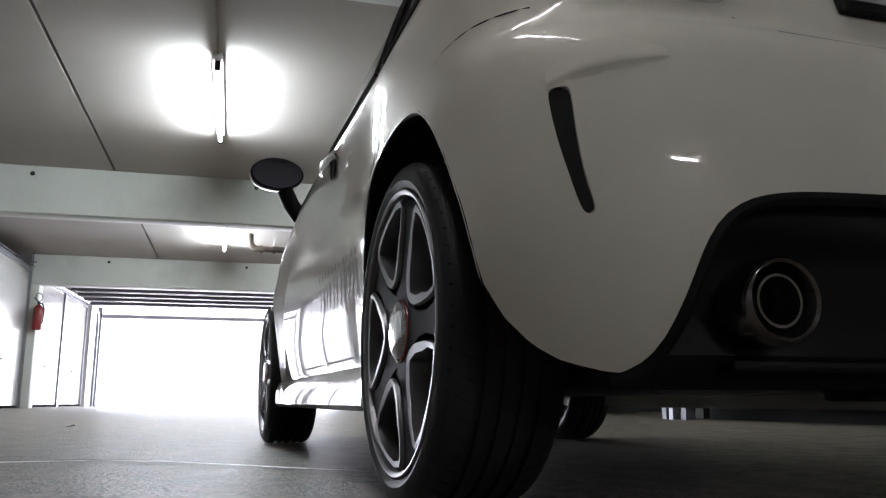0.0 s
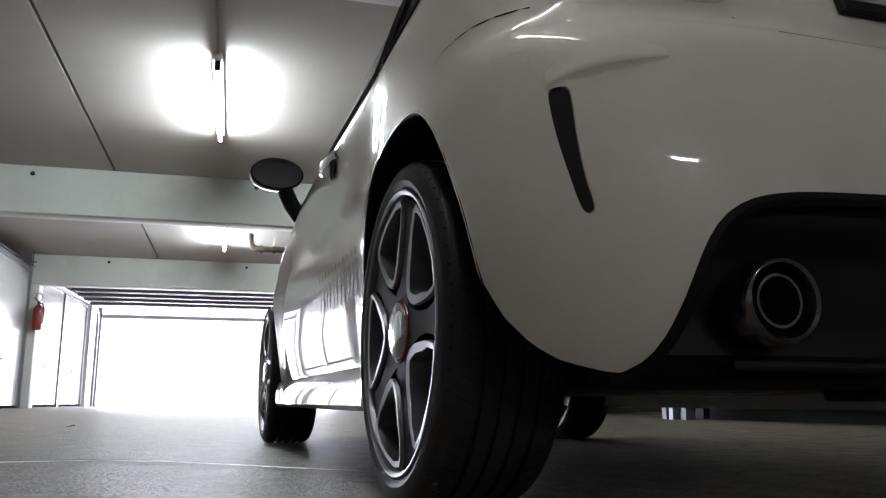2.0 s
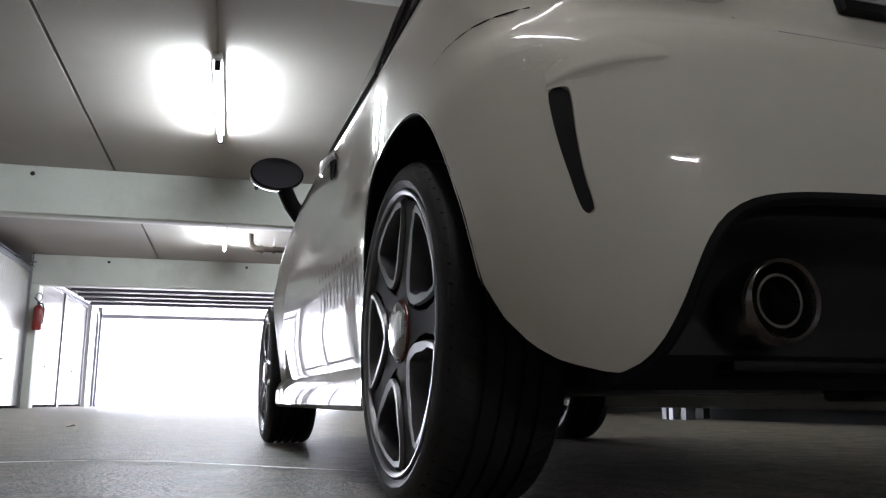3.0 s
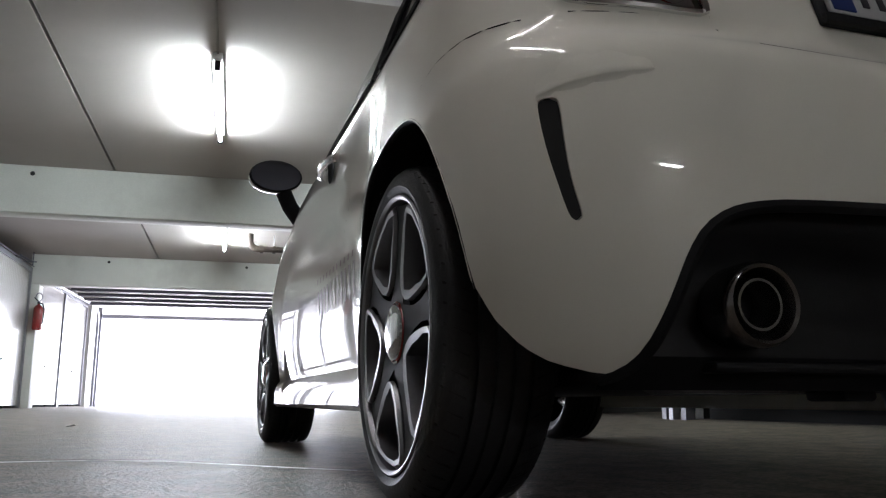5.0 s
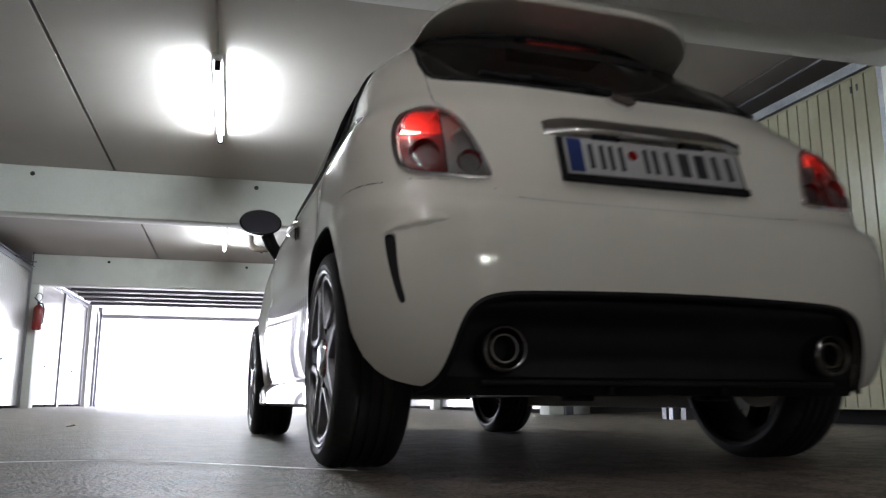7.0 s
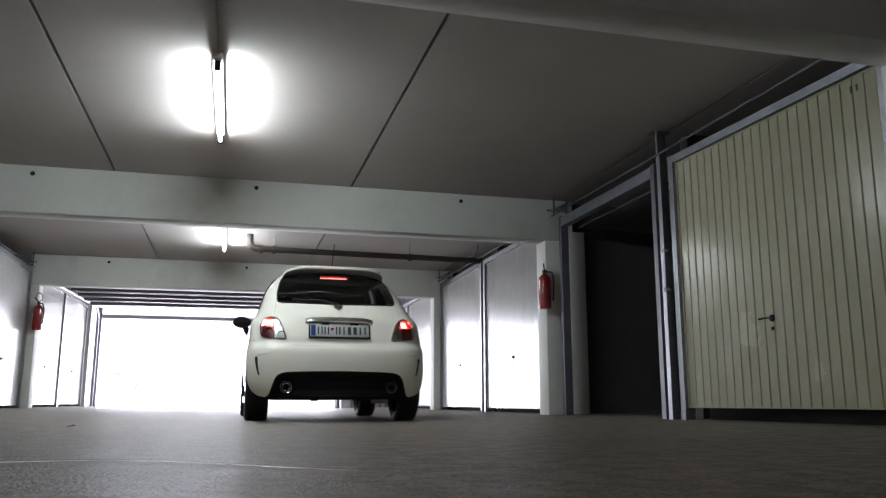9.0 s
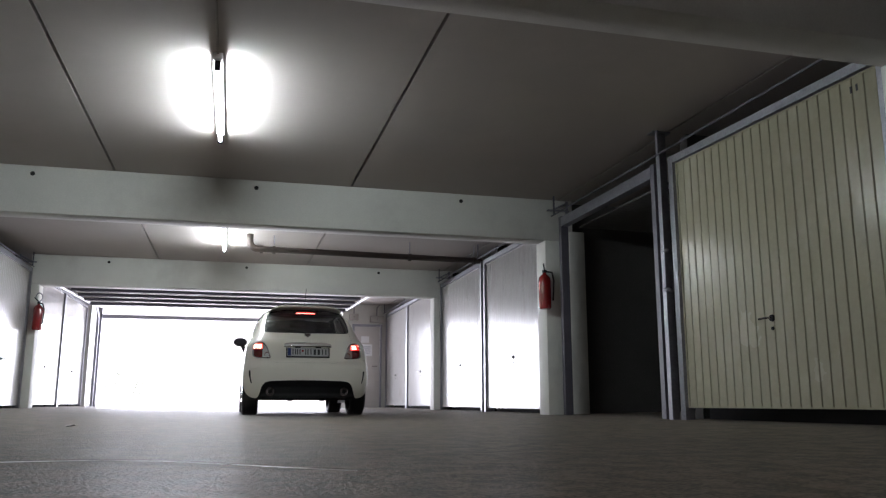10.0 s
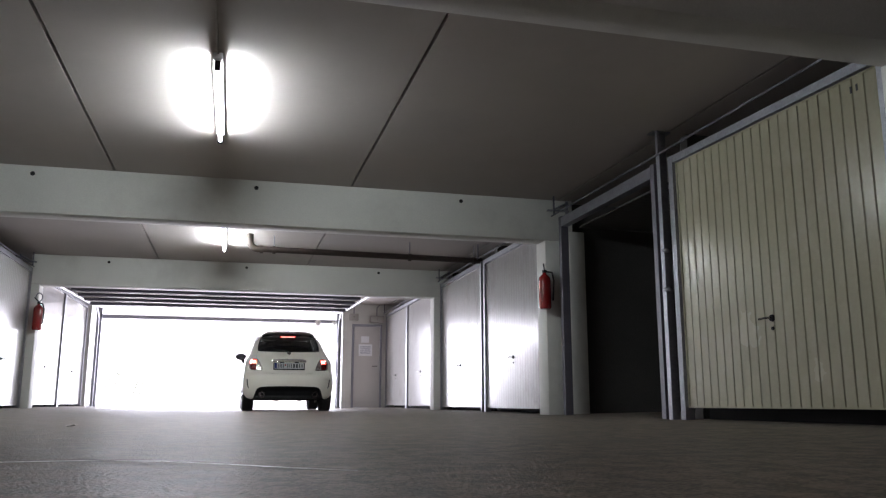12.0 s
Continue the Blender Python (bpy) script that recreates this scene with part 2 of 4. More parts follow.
def build_beams():
    for i, y in enumerate(BEAMS):
        d = 0.3
        bm = boxed(-3.3, y, ZB, 3.95, y + d, ZC - 0.003, 0.008)
        tagged(part("beam_%d" % (i + 1), bm, M_BEAM), "white painted concrete ceiling beam with bolt holes", "beam", kind="structure")
        for side, x0, x1 in (("right", 3.588, 3.95), ("left", -3.55, -3.15)):
            bm = boxed(x0, y + 0.002, -0.05, x1, y + d - 0.002, ZB - 0.003, 0.01)
            tagged(part("pillar_%s_%d" % (side, i + 1), bm, M_BEAM), "white painted concrete pillar carrying the beam", "pillar", kind="structure")
        for x in (-2.105, 0.17, 2.535):
            bm = bmesh.new()
            lathe(bm, [(0.0, -0.004), (0.02, -0.004), (0.024, 0.0)], 14, "y", (x, y, ZC - 0.09))
            tagged(part("beam_hole", bm, M_GAP), "small dark formwork hole in the beam", "hole", kind="structure")

def build_shell():
    """Outer walls, partitions between the lock-up garages, and the end wall with the exit."""
    for name, b in (("wall_south", (-9, YBACK - 0.2, -0.1, 9.5, YBACK, ZC + 0.4)), ("wall_west", (-9.2, YBACK - 0.2, -0.1, -9, YEND + 0.3, ZC + 0.4)),
                    ("wall_east", (9.5, YBACK - 0.2, -0.1, 9.7, YEND + 0.3, ZC + 0.4))):
        # the two side walls take the colour darkened for shade
        tagged(part(name, boxed(*b), M_WALL if name == "wall_south" else M_SHADEWALL), "grey blockwork wall of the lock-up garages", "wall", kind="structure")
    k = 0
    for y in (-5.0, -2.1, 0.65, 3.45, 6.28, 9.02, 11.8, 14.58, 17.42):
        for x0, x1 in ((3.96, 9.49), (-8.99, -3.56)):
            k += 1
            tagged(part("wall_partition_%d" % k, boxed(x0, y, -0.1, x1, y + 0.12, ZC - 0.004), M_SHADEWALL), "blockwork partition between lock-up garages, coloured dark for shade", "wall", kind="structure")
    for name, x0, x1, z0, z1 in (("wall_end_west", -9, -3.2, -0.1, ZC), ("wall_end_east", 3.62, 9.5, -0.1, ZC), ("wall_end_header", -3.195, 2.62, 2.4, ZC), ("wall_end_pier", 2.625, 2.86, -0.1, ZC - 0.004), ("wall_end_over_door", 2.865, 3.615, 2.12, ZC - 0.004)):
        tagged(part(name, boxed(x0, YEND, z0, x1, YEND + 0.25, z1 - 0.003), M_BEAM), "white painted end wall of the garage", "wall", kind="structure")

def lockup_door(ybase, width, sign, mat, tone, deep=0.010, gap=0.08):
    """A ribbed up-and-over door in its steel frame; the leaf is at local x = 0 and faces the lane. Local y runs along the wall."""
    root = thing("garage_door", tone, "garage door", "lock-up garage doors")
    z0, z1 = gap, 2.245
    pitch = 0.1
    rows, prof = [], []
    n = max(1, round((width - 0.04) / pitch)); p = (width - 0.04) / n
    for i in range(n):
        y = 0.02 + i * p
        prof += [(y, deep), (y + 0.003, deep), (y + 0.007, 0.0), (y + p - 0.005, 0.0), (y + p - 0.001, deep)]
    bm = bmesh.new()
    f = -sign
    sheet(bm, [[(-f * d, y, z) for y, d in prof] for z in (z0 + 0.012, z1 - 0.012)])
    sheet(bm, [[(-f * 0.03, y, z) for y in (0.02, width - 0.02)] for z in (z0 + 0.012, z1 - 0.012)])
    part("leaf", bm, mat, root, sharp=20)
    bm = bmesh.new()
    for b in ((0, 0.0, z0, 0.03, 0.02, z1), (0, width - 0.02, z0, 0.03, width, z1), (0, 0.021, z0, 0.03, width - 0.021, z0 + 0.012), (0, 0.021, z1 - 0.012, 0.03, width - 0.021, z1)):
        box(bm, f * 0.004, b[1], b[2], -f * b[3], b[4], b[5])
    part("leaf_edge", bm, mat, root)
    for y0, y1 in ((-0.075, -0.006), (width + 0.006, width + 0.075)):
        bm = bmesh.new()
        prism(bm, [(-f * 0.06, y0), (f * 0.03, y0), (f * 0.03, y1), (f * 0.012, y1), (f * 0.012, (y0 + y1) / 2), (-f * 0.06, (y0 + y1) / 2)], 0.0, z1 + 0.075, "z")
        part("post", bm, M_GALV, root, "galvanised steel post")
    part("head_rail", boxed(-f * 0.06, -0.005, z1 + 0.008, f * 0.028, width + 0.005, z1 + 0.073), M_GALV, root, "galvanised steel head rail")
    # dark sheet set behind the gap in place of the shade there
    part("gap_shade", boxed(-f * 0.25, 0, 0.01, -f * 0.2, width, z0 - 0.004), M_GAP, root, "dark sheet standing in for the shade under the leaf")
    yh, zh = width / 2 + 0.02, 0.76
    bm = bmesh.new()
    lathe(bm, [(0.0, f * 0.014), (0.022, f * 0.014), (0.026, f * 0.002), (0.026, -f * 0.002)], 16, "x", (0, yh, zh))
    hd = part("handle", bm, M_BLACK, root, "black lever handle with lock")
    part("lever", tube(bmesh.new(), [(f * 0.01, yh, zh), (f * 0.05, yh, zh), (f * 0.055, yh + 0.02, zh), (f * 0.055, yh + 0.08, zh - 0.003)], 0.008, 8), M_STEEL, hd)
    bm = bmesh.new()
    lathe(bm, [(0.0, f * 0.008), (0.013, f * 0.008), (0.014, -f * 0.001)], 12, "x", (0, yh, zh - 0.075))
    part("lock", bm, M_BLACK, hd)
    return root

def build_doors():
    rights = [(-4.9, 2.3, M_DOOR), (-1.75, 2.3, M_DOOR), (0.75, 2.3, M_DOORW), (3.885, 2.245, M_DOOR), (9.27, 2.4, M_DOORW), (11.93, 2.42, M_DOORW), (14.84, 2.5, M_DOORW), (17.5, 2.35, M_DOORW)]
    for y, w, mat in rights:
        d = lockup_door(y, w, 1, mat, "cream ribbed steel up-and-over garage door, closed" if mat is M_DOOR else "white ribbed steel up-and-over garage door, closed, daylit", gap=0.115 if y < 5 else 0.07)
        d.matrix_basis = pose(XR, y, floor_z(XR, y) - 0.01) if y != 3.885 else pose(XR + 0.1, y, floor_z(XR, y) - 0.01, 0, 0, 2.5)
    lefts = [(-4.9, 2.3), (-1.75, 2.3), (0.75, 2.3), (3.75, 2.35), (6.4, 2.35), (9.3, 2.35), (11.95, 2.4), (14.85, 2.45), (17.45, 2.4)]
    for y, w in lefts:
        d = lockup_door(y, w, -1, M_DOORW, "white ribbed steel up-and-over garage door, closed, daylit", 0.003)
        d.matrix_basis = pose(XL, y, floor_z(XL, y) - 0.03)
    # painted lock-up number, kept as plain bars
    for k in (0.0, 0.05):
        n = tagged(part("number_bar", boxed(XR - 0.006, 3.955 + k, 2.11, XR - 0.0045, 3.972 + k, 2.155), M_INK), "painted dark mark on the cream door", "marking", kind="structure")

def build_open_lockup():
    """The open lock-up between the posts: frame, raised leaf, and what stands in the dark."""
    root = thing("open_garage_door", "steel frame of an open lock-up with its leaf raised under the roof", "garage door", at=pose(XR, 6.45, 0.03))
    for y0, y1 in ((0.0, 0.07), (2.2, 2.27)):
        part("post", boxed(-0.03, y0, 0.0, 0.06, y1, 2.33), M_GATE, root, "dark steel post")
    part("inner_jamb", boxed(0.17, 2.43, 0.0, 0.37, 2.49, 2.2, 0.004), M_BEAM, root, "dim concrete jamb")
    part("head_rail", boxed(-0.03, 0.072, 2.205, 0.06, 2.198, 2.315), M_GALV, root, "galvanised steel head rail")
    bm = bmesh.new()
    for i in range(20):
        box(bm, 0.15, 0.09 + i * 0.1, 2.17, 2.2, 0.185 + i * 0.1, 2.19)
    # leaf given the darkened wall colour in place of shade under the roof
    part("raised_leaf", bm, M_SHADEWALL, root)
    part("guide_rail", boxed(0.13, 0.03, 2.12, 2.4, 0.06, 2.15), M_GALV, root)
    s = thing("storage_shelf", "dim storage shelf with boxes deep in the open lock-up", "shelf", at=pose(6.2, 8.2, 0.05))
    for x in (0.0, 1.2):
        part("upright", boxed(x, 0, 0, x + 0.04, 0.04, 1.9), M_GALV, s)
    # boards share the colour that has the lock-up's shade in it
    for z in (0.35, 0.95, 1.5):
        part("board", boxed(0.0, 0.045, z, 1.24, 0.5, z + 0.03), M_SHADEWALL, s)
    for i, (x, z, w, hh) in enumerate(((0.1, 0.38, 0.5, 0.4), (0.7, 0.38, 0.4, 0.3), (0.15, 0.98, 0.35, 0.3), (0.6, 0.98, 0.5, 0.42))):
        c = thing("cardboard_box", "brown cardboard box on the dim shelf", "box", at=pose(6.2 + x, 8.3, 0.05 + z + 0.002))
        part("carton", boxed(0, 0, 0, w, 0.35, hh, 0.006), M_WALL, c)
        part("tape", boxed(w / 2 - 0.03, -0.002, hh + 0.001, w / 2 + 0.03, 0.352, hh + 0.003), M_PAPER, c)

def build_rails():
    """Steel wall rails, brackets and the props beside the doors."""
    for x, sgn, nm in ((XR - 0.09, 1, "east"), (XL + 0.06, -1, "west")):
        for a, b in zip((3.7, 9.25, 14.8), (8.8, 14.35, 19.9)):
            r = thing("ceiling_rail", "thin galvanised rail running under the ceiling above the doors", "rail", "ceiling rails")
            part("bar", boxed(x - 0.006, a, 2.38, x + 0.006, b, 2.394), M_GATE, r)
            for y in (a + 0.1, (a + b) / 2, b - 0.1):
                part("hanger", boxed(x - 0.008, y, 2.396, x + 0.008, y + 0.02, ZC - 0.002), M_GATE, r)
        for y in (8.885, 14.435):
            br = thing("wall_bracket", "small angled steel bracket fixed to the beam end", "bracket", "beam brackets")
            part("arm", boxed(x - sgn * 0.02, y - 0.04, 2.468, x + sgn * 0.26, y - 0.003, 2.485), M_GALV, br)
            part("brace", tube(bmesh.new(), [(x + sgn * 0.05, y - 0.02, 2.485), (x + sgn * 0.22, y - 0.02, 2.57)], 0.012, 6), M_GALV, br)
            part("plate", boxed(x + sgn * 0.22, y - 0.03, 2.40, x + sgn * 0.245, y - 0.003, 2.60), M_GALV, br)
    p = thing("steel_prop", "galvanised steel prop between two lock-ups, up to the ceiling", "post", at=pose(XR - 0.03, 6.31, floor_z(XR, 6.3)))
    part("shaft", boxed(-0.035, -0.03, 0.0, 0.035, 0.03, ZC - 0.06), M_GALV, p)
    part("head_plate", boxed(-0.1, -0.05, ZC - 0.058, 0.08, 0.05, ZC - 0.045), M_GALV, p)
    for z in (1.1, 1.45):
        bm = bmesh.new()
        lathe(bm, [(0.04, z), (0.047, z + 0.01), (0.047, z + 0.03), (0.04, z + 0.04)], 12, "z", (0, 0, 0))
        part("clamp", bm, M_GALV, p)

def build_tube_light(y0, y1, x=-0.2, turn=0, mat=M_TUBE):
    t = thing("tube_light", "lit fluorescent batten hung under the concrete ceiling", "lamp", "tube lights", at=pose(x, y0, ZC, 0, 0, turn))
    n = y1 - y0
    part("housing", boxed(-0.035, -0.06, -0.05, 0.035, n + 0.02, -0.002, 0.006), M_WHITE, t, "narrow batten housing")
    for y in (-0.03, n - 0.01):
        part("end_cap", boxed(-0.022, y, -0.125, 0.022, y + 0.035, -0.051, 0.005), M_BLACK, t, "dark lamp holder")
    bm = bmesh.new()
    lathe(bm, [(0.0, 0.0), (0.013, 0.0), (0.013, n - 0.012), (0.0, n - 0.012)], 16, "y", (0, 0.006, -0.1))
    part("lamp_tube", bm, mat, t, "glowing white tube")
    part("conduit", tube(bmesh.new(), [(0, -1.75, -0.012), (0, -0.065, -0.012)], 0.009, 8), M_WALL, t)

def build_pipe():
    p = thing("drain_pipe", "dark brown cast-iron drain pipe hung under the ceiling", "pipe")
    bm = bmesh.new()
    tube(bm, [(0.30, 11.9, 2.40), (3.95, 11.9, 2.37)], 0.045, 16)
    part("run", bm, M_PIPE, p)
    bm = bmesh.new()
    pts = [(0.17, 11.9, ZC)] + [(0.17 + 0.12 * (1 - math.cos(a)), 11.9, 2.52 - 0.12 * math.sin(a)) for a in (math.pi / 2 * k / 8 for k in range(9))] + [(0.33, 11.9, 2.40)]
    tube(bm, pts, 0.05, 16)
    part("elbow", bm, M_RUST, p, "rusty pipe elbow")
    for x in (0.34, 0.52, 2.57, 3.6):
        bm = bmesh.new()
        lathe(bm, [(0.046, -0.022), (0.058, -0.022), (0.058, 0.022), (0.046, 0.022)], 18, "x", (x, 11.9, 2.398 - 0.008 * x))
        h = part("clamp", bm, M_PIPE, p)
        if x > 0.4:
            part("hanger_rod", tube(bmesh.new(), [(x, 11.9, 2.44), (x, 11.9, ZC - 0.002)], 0.007, 6), M_GALV, h)

def build_extinguisher(m, hook_side):
    e = thing("fire_extinguisher", "red fire extinguisher with black hose hung on the pillar", "fire extinguisher", "fire extinguishers", at=m)
    bm = bmesh.new()
    lathe(bm, [(0.0, 0.0), (0.06, 0.0), (0.072, 0.012), (0.075, 0.03), (0.075, 0.33), (0.068, 0.37), (0.045, 0.4), (0.025, 0.415), (0.022, 0.43), (0.0, 0.43)], 28)
    part("cylinder", bm, M_RED, e)
    bm = boxed(-0.02, -0.025, 0.431, 0.02, 0.025, 0.465, 0.004)
    v = part("valve", bm, M_BLACK, e, "black valve with lever")
    part("lever", tube(bmesh.new(), [(0, 0, 0.466), (-0.02, -0.04, 0.49), (-0.05, -0.1, 0.52)], 0.008, 8), M_BLACK, v)
    part("hose", tube(bmesh.new(), [(0.015, -0.03, 0.44), (0.07, -0.06, 0.43), (0.095, -0.05, 0.34), (0.092, -0.04, 0.2), (0.088, -0.03, 0.1)], 0.011, 8), M_BLACK, e)
    if hook_side:
        pts = [(0.05 * math.cos(a), -0.01, 0.54 + 0.07 * math.sin(a)) for a in (2 * math.pi * k / 16 for k in range(17))]
        part("hanging_ring", tube(bmesh.new(), pts, 0.009, 8), M_GALV, e)
    part("wall_bracket", boxed(-0.03, 0.06, 0.1, 0.03, 0.098, 0.36), M_BLACK, e)

def build_exit():
    """The big overhead gate, rolled up under the ceiling, and the frame of the exit."""
    g = thing("overhead_gate", "raised grey sectional gate lying under the ceiling by the exit", "gate")
    for i in range(5):
        y = 14.95 + i * 0.72
        z = 2.235
        pn = part("panel", boxed(-2.9, y, z, 2.4, y + 0.7, z + 0.04, 0.006), M_GREYDOOR, g)
        # ribs coloured dark in place of the shade on their near faces
        part("stiffener", boxed(-2.9, y, z - 0.058, 2.4, y + 0.05, z - 0.003, 0.004), M_GATE, pn, "steel rib coloured dark for its shaded face")
        part("stiffener", boxed(-2.9, y + 0.35, z - 0.03, 2.4, y + 0.38, z - 0.003), M_GATE, pn)
    for x in (-3.03, 2.52):
        bm = bmesh.new()
        pts = [(x, 14.9, 2.2), (x, 18.4, 2.3), (x, 19.1, 2.36), (x, 19.5, 2.33), (x, 19.78, 2.2), (x, 19.88, 1.95), (x, 19.88, 0.08)]
        tube(bm, pts, 0.028, 8)
        part("track", bm, M_GALV, g, "bent galvanised gate track")
        part("side_post", boxed(x - 0.05, 19.92, 0.0, x + 0.07, 19.975, 2.35), M_GALV, g, "galvanised gate post")
    part("spring_shaft", tube(bmesh.new(), [(-3.0, 19.7, 2.44), (2.5, 19.7, 2.44)], 0.03, 10), M_GALV, g)
    part("cross_bar", boxed(-2.98, 20.1, 2.12, 2.6, 20.16, 2.21), M_GALV, g, "steel bar across the exit")
    d = thing("side_door", "grey steel side door with paper notices beside the exit", "door", at=pose(2.87, YEND - 0.02, 0.05))
    part("leaf", boxed(0.05, 0.0, 0.01, 0.69, 0.045, 2.0, 0.004), M_GREYDOOR, d)
    for b in ((0.0, -0.02, 0.0, 0.045, 0.1, 2.06), (0.695, -0.02, 0.0, 0.74, 0.1, 2.06), (0.046, -0.02, 2.005, 0.694, 0.1, 2.06)):
        part("door_frame", boxed(*b), M_GALV, d)
    part("paper_notice", boxed(0.16, -0.006, 1.27, 0.5, -0.002, 1.56), M_PAPER, d, "white paper notice")
    part("paper_notice", boxed(0.22, -0.006, 1.6, 0.42, -0.002, 1.76), M_PAPER, d, "small white notice")
    for z in (1.34, 1.39, 1.44, 1.49):
        part("writing_bar", boxed(0.2, -0.009, z, 0.46, -0.0065, z + 0.012), M_BLUE, d)
    hd = part("handle", tube(bmesh.new(), [(0.62, 0.0, 1.02), (0.62, -0.05, 1.02), (0.5, -0.05, 1.02)], 0.01, 8), M_STEEL, d)
    for x, w, z, nm in ((2.78, 0.22, 2.2, "control_box"), (3.3, 0.34, 2.16, "junction_box")):
        c = thing(nm, "small pale plastic electrical box above the side door", "electrical box", at=pose(x, YEND - 0.12, z))
        part("casing", boxed(0, 0, 0, w, 0.118, 0.16, 0.008), M_WALL, c)
        part("cover_screw", lathe(bmesh.new(), [(0.0, -0.002), (0.012, -0.002), (0.012, 0.002)], 10, "y", (w / 2, -0.001, 0.08))[0], M_BLACK, c)
        part("cable", tube(bmesh.new(), [(w / 2, 0.06, 0.16), (w / 2, 0.06, 0.36), (w / 2 + 0.05, 0.0, 0.43)], 0.012, 6), M_GALV, c)
    for x, w in ((2.02, 0.16), (2.42, 0.11)):
        c = thing("exit_sensor", "small grey sensor housing hung at the exit lintel", "sensor", "exit sensors", at=pose(x, 20.06, 2.13))
        part("casing", lathe(bmesh.new(), [(0.0, -0.03), (w * 0.3, -0.028), (w * 0.5, -0.005), (w * 0.5, 0.03), (0.0, 0.032)], 20, "y", (0, 0, 0))[0], M_GREYDOOR, c)
        part("bracket", boxed(-0.02, 0.033, 0.0, 0.02, 0.039, 0.07), M_GALV, c)

def build_yard():
    """What lies beyond the exit, washed out by the sun."""
    w = thing("yard_wall", "pale plastered yard wall across from the exit", "wall")
    part("wall_face", boxed(-30, 41, -0.1, 30, 41.3, 5.5), M_PLASTER, w)
    part("coping", boxed(-30, 40.95, 5.501, 30, 41.35, 5.58), M_PAVING, w)
    rnd = random.Random(5)
    for k, (x, y, s) in enumerate(((-5.2, 33.0, 0.8), (-4.3, 33.6, 0.9), (-3.4, 33.2, 0.7))):
        sh = thing("shrub", "sunlit green yard shrub with loose leaves", "shrub", "yard shrubs", at=pose(x, y, floor_z(x, y)))
        bm = bmesh.new()
        for i in range(6):
            a = 2 * math.pi * i / 6
            tube(bm, [(0, 0, 0), (0.15 * math.cos(a), 0.15 * math.sin(a), 0.5 * s), (0.35 * s * math.cos(a), 0.35 * s * math.sin(a), 1.3 * s)], 0.006, 5)
        part("stems", bm, M_GRASSY, sh)
        bm = bmesh.new()
        for i in range(170):
            v = Vector((rnd.gauss(0, 1), rnd.gauss(0, 1), rnd.gauss(0, 1))).normalized() * (rnd.random() ** 0.4)
            c = Vector((v.x * 0.6 * s, v.y * 0.6 * s, 0.95 * s + v.z * 0.75 * s))
            q = Euler((rnd.random() * 6, rnd.random() * 6, rnd.random() * 6)).to_matrix()
            l = rnd.uniform(0.025, 0.055)
            bm.faces.new([bm.verts.new(c + q @ Vector(p)) for p in ((-l, 0, 0), (0, -l * 0.5, 0.01), (l, 0, 0), (0, l * 0.5, 0.01))])
        part("crown", bm, M_GRASSY, sh)

# ---- the car: origin on the ground under the rear axle, y forward ----
C_W = curve_through([(0.12, 0.72), (0.16, 0.745), (0.2, 0.765), (0.25, 0.785), (0.32, 0.797), (0.4, 0.806), (0.5, 0.81), (0.6, 0.804), (0.68, 0.79), (0.75, 0.783), (0.84, 0.772), (0.89, 0.76), (0.92, 0.743), (0.95, 0.722), (0.99, 0.703), (1.03, 0.688), (1.2, 0.632), (1.3, 0.583), (1.37, 0.53), (1.41, 0.49), (1.435, 0.43), (1.455, 0.34), (1.468, 0.15)])
C_R = curve_through([(0.12, -0.46), (0.16, -0.495), (0.2, -0.53), (0.25, -0.568), (0.32, -0.593), (0.42, -0.607), (0.5, -0.609), (0.58, -0.602), (0.635, -0.586), (0.652, -0.565), (0.68, -0.534), (0.74, -0.515), (0.82, -0.487), (0.9, -0.45), (0.96, -0.405), (1.0, -0.362), (1.1, -0.265), (1.2, -0.165), (1.3, -0.055), (1.37, 0.03), (1.41, 0.09), (1.435, 0.18), (1.455, 0.35), (1.468, 0.6)])
C_F = curve_through([(0.12, 2.85), (0.3, 3.02), (0.5, 3.06), (0.65, 3.03), (0.75, 2.95), (0.82, 2.85), (0.88, 2.66), (0.93, 2.4), (0.98, 2.15), (1.03, 2.02), (1.1, 1.9), (1.2, 1.72), (1.3, 1.53), (1.37, 1.36), (1.41, 1.24), (1.435, 1.1), (1.455, 0.98), (1.468, 0.78)])
C_B = curve_through([(0.12, 0.52), (0.5, 0.58), (0.65, 0.52), (0.75, 0.46), (0.9, 0.44), (1.0, 0.44), (1.2, 0.48), (1.37, 0.55), (1.468, 0.6)])
C_N = curve_through([(0.12, 4.5), (0.5, 5.0), (0.7, 5.0), (0.9, 4.8), (1.0, 4.4), (1.2, 3.8), (1.37, 3.0), (1.468, 2.4)])

def ease(t):
    t = max(0.0, min(1.0, t))
    return t * t * (3 - 2 * t)

def waist(y, z):
    """The doors lie further in than the flared wheel arches."""
    return 1 - 0.05 * ease((y - 0.08) / 0.32) * ease((2.15 - y) / 0.35) * ease((0.98 - z) / 0.3) * (1 if z > 0.25 else 0.6)

def plan(z):
    """Half width, depth and power of the rear corners, and where rear and front curves begin."""
    w, r, f, n = C_W(z), C_R(z), C_F(z), C_N(z)
    b, bf = min(C_B(z), (f - r) / 2), (f - r) / 2
    return w, r + b, b, n, f - bf, bf

def rear_y(x, z):
    w, y0, b, n, _, _ = plan(z)
    return y0 - b * max(0.0, 1 - abs(x / w) ** n) ** (1 / n)

def front_y(x, z):
    w, _, _, _, y1, bf = plan(z)
    return y1 + bf * max(0.0, 1 - abs(x / w) ** 3.4) ** (1 / 3.4)

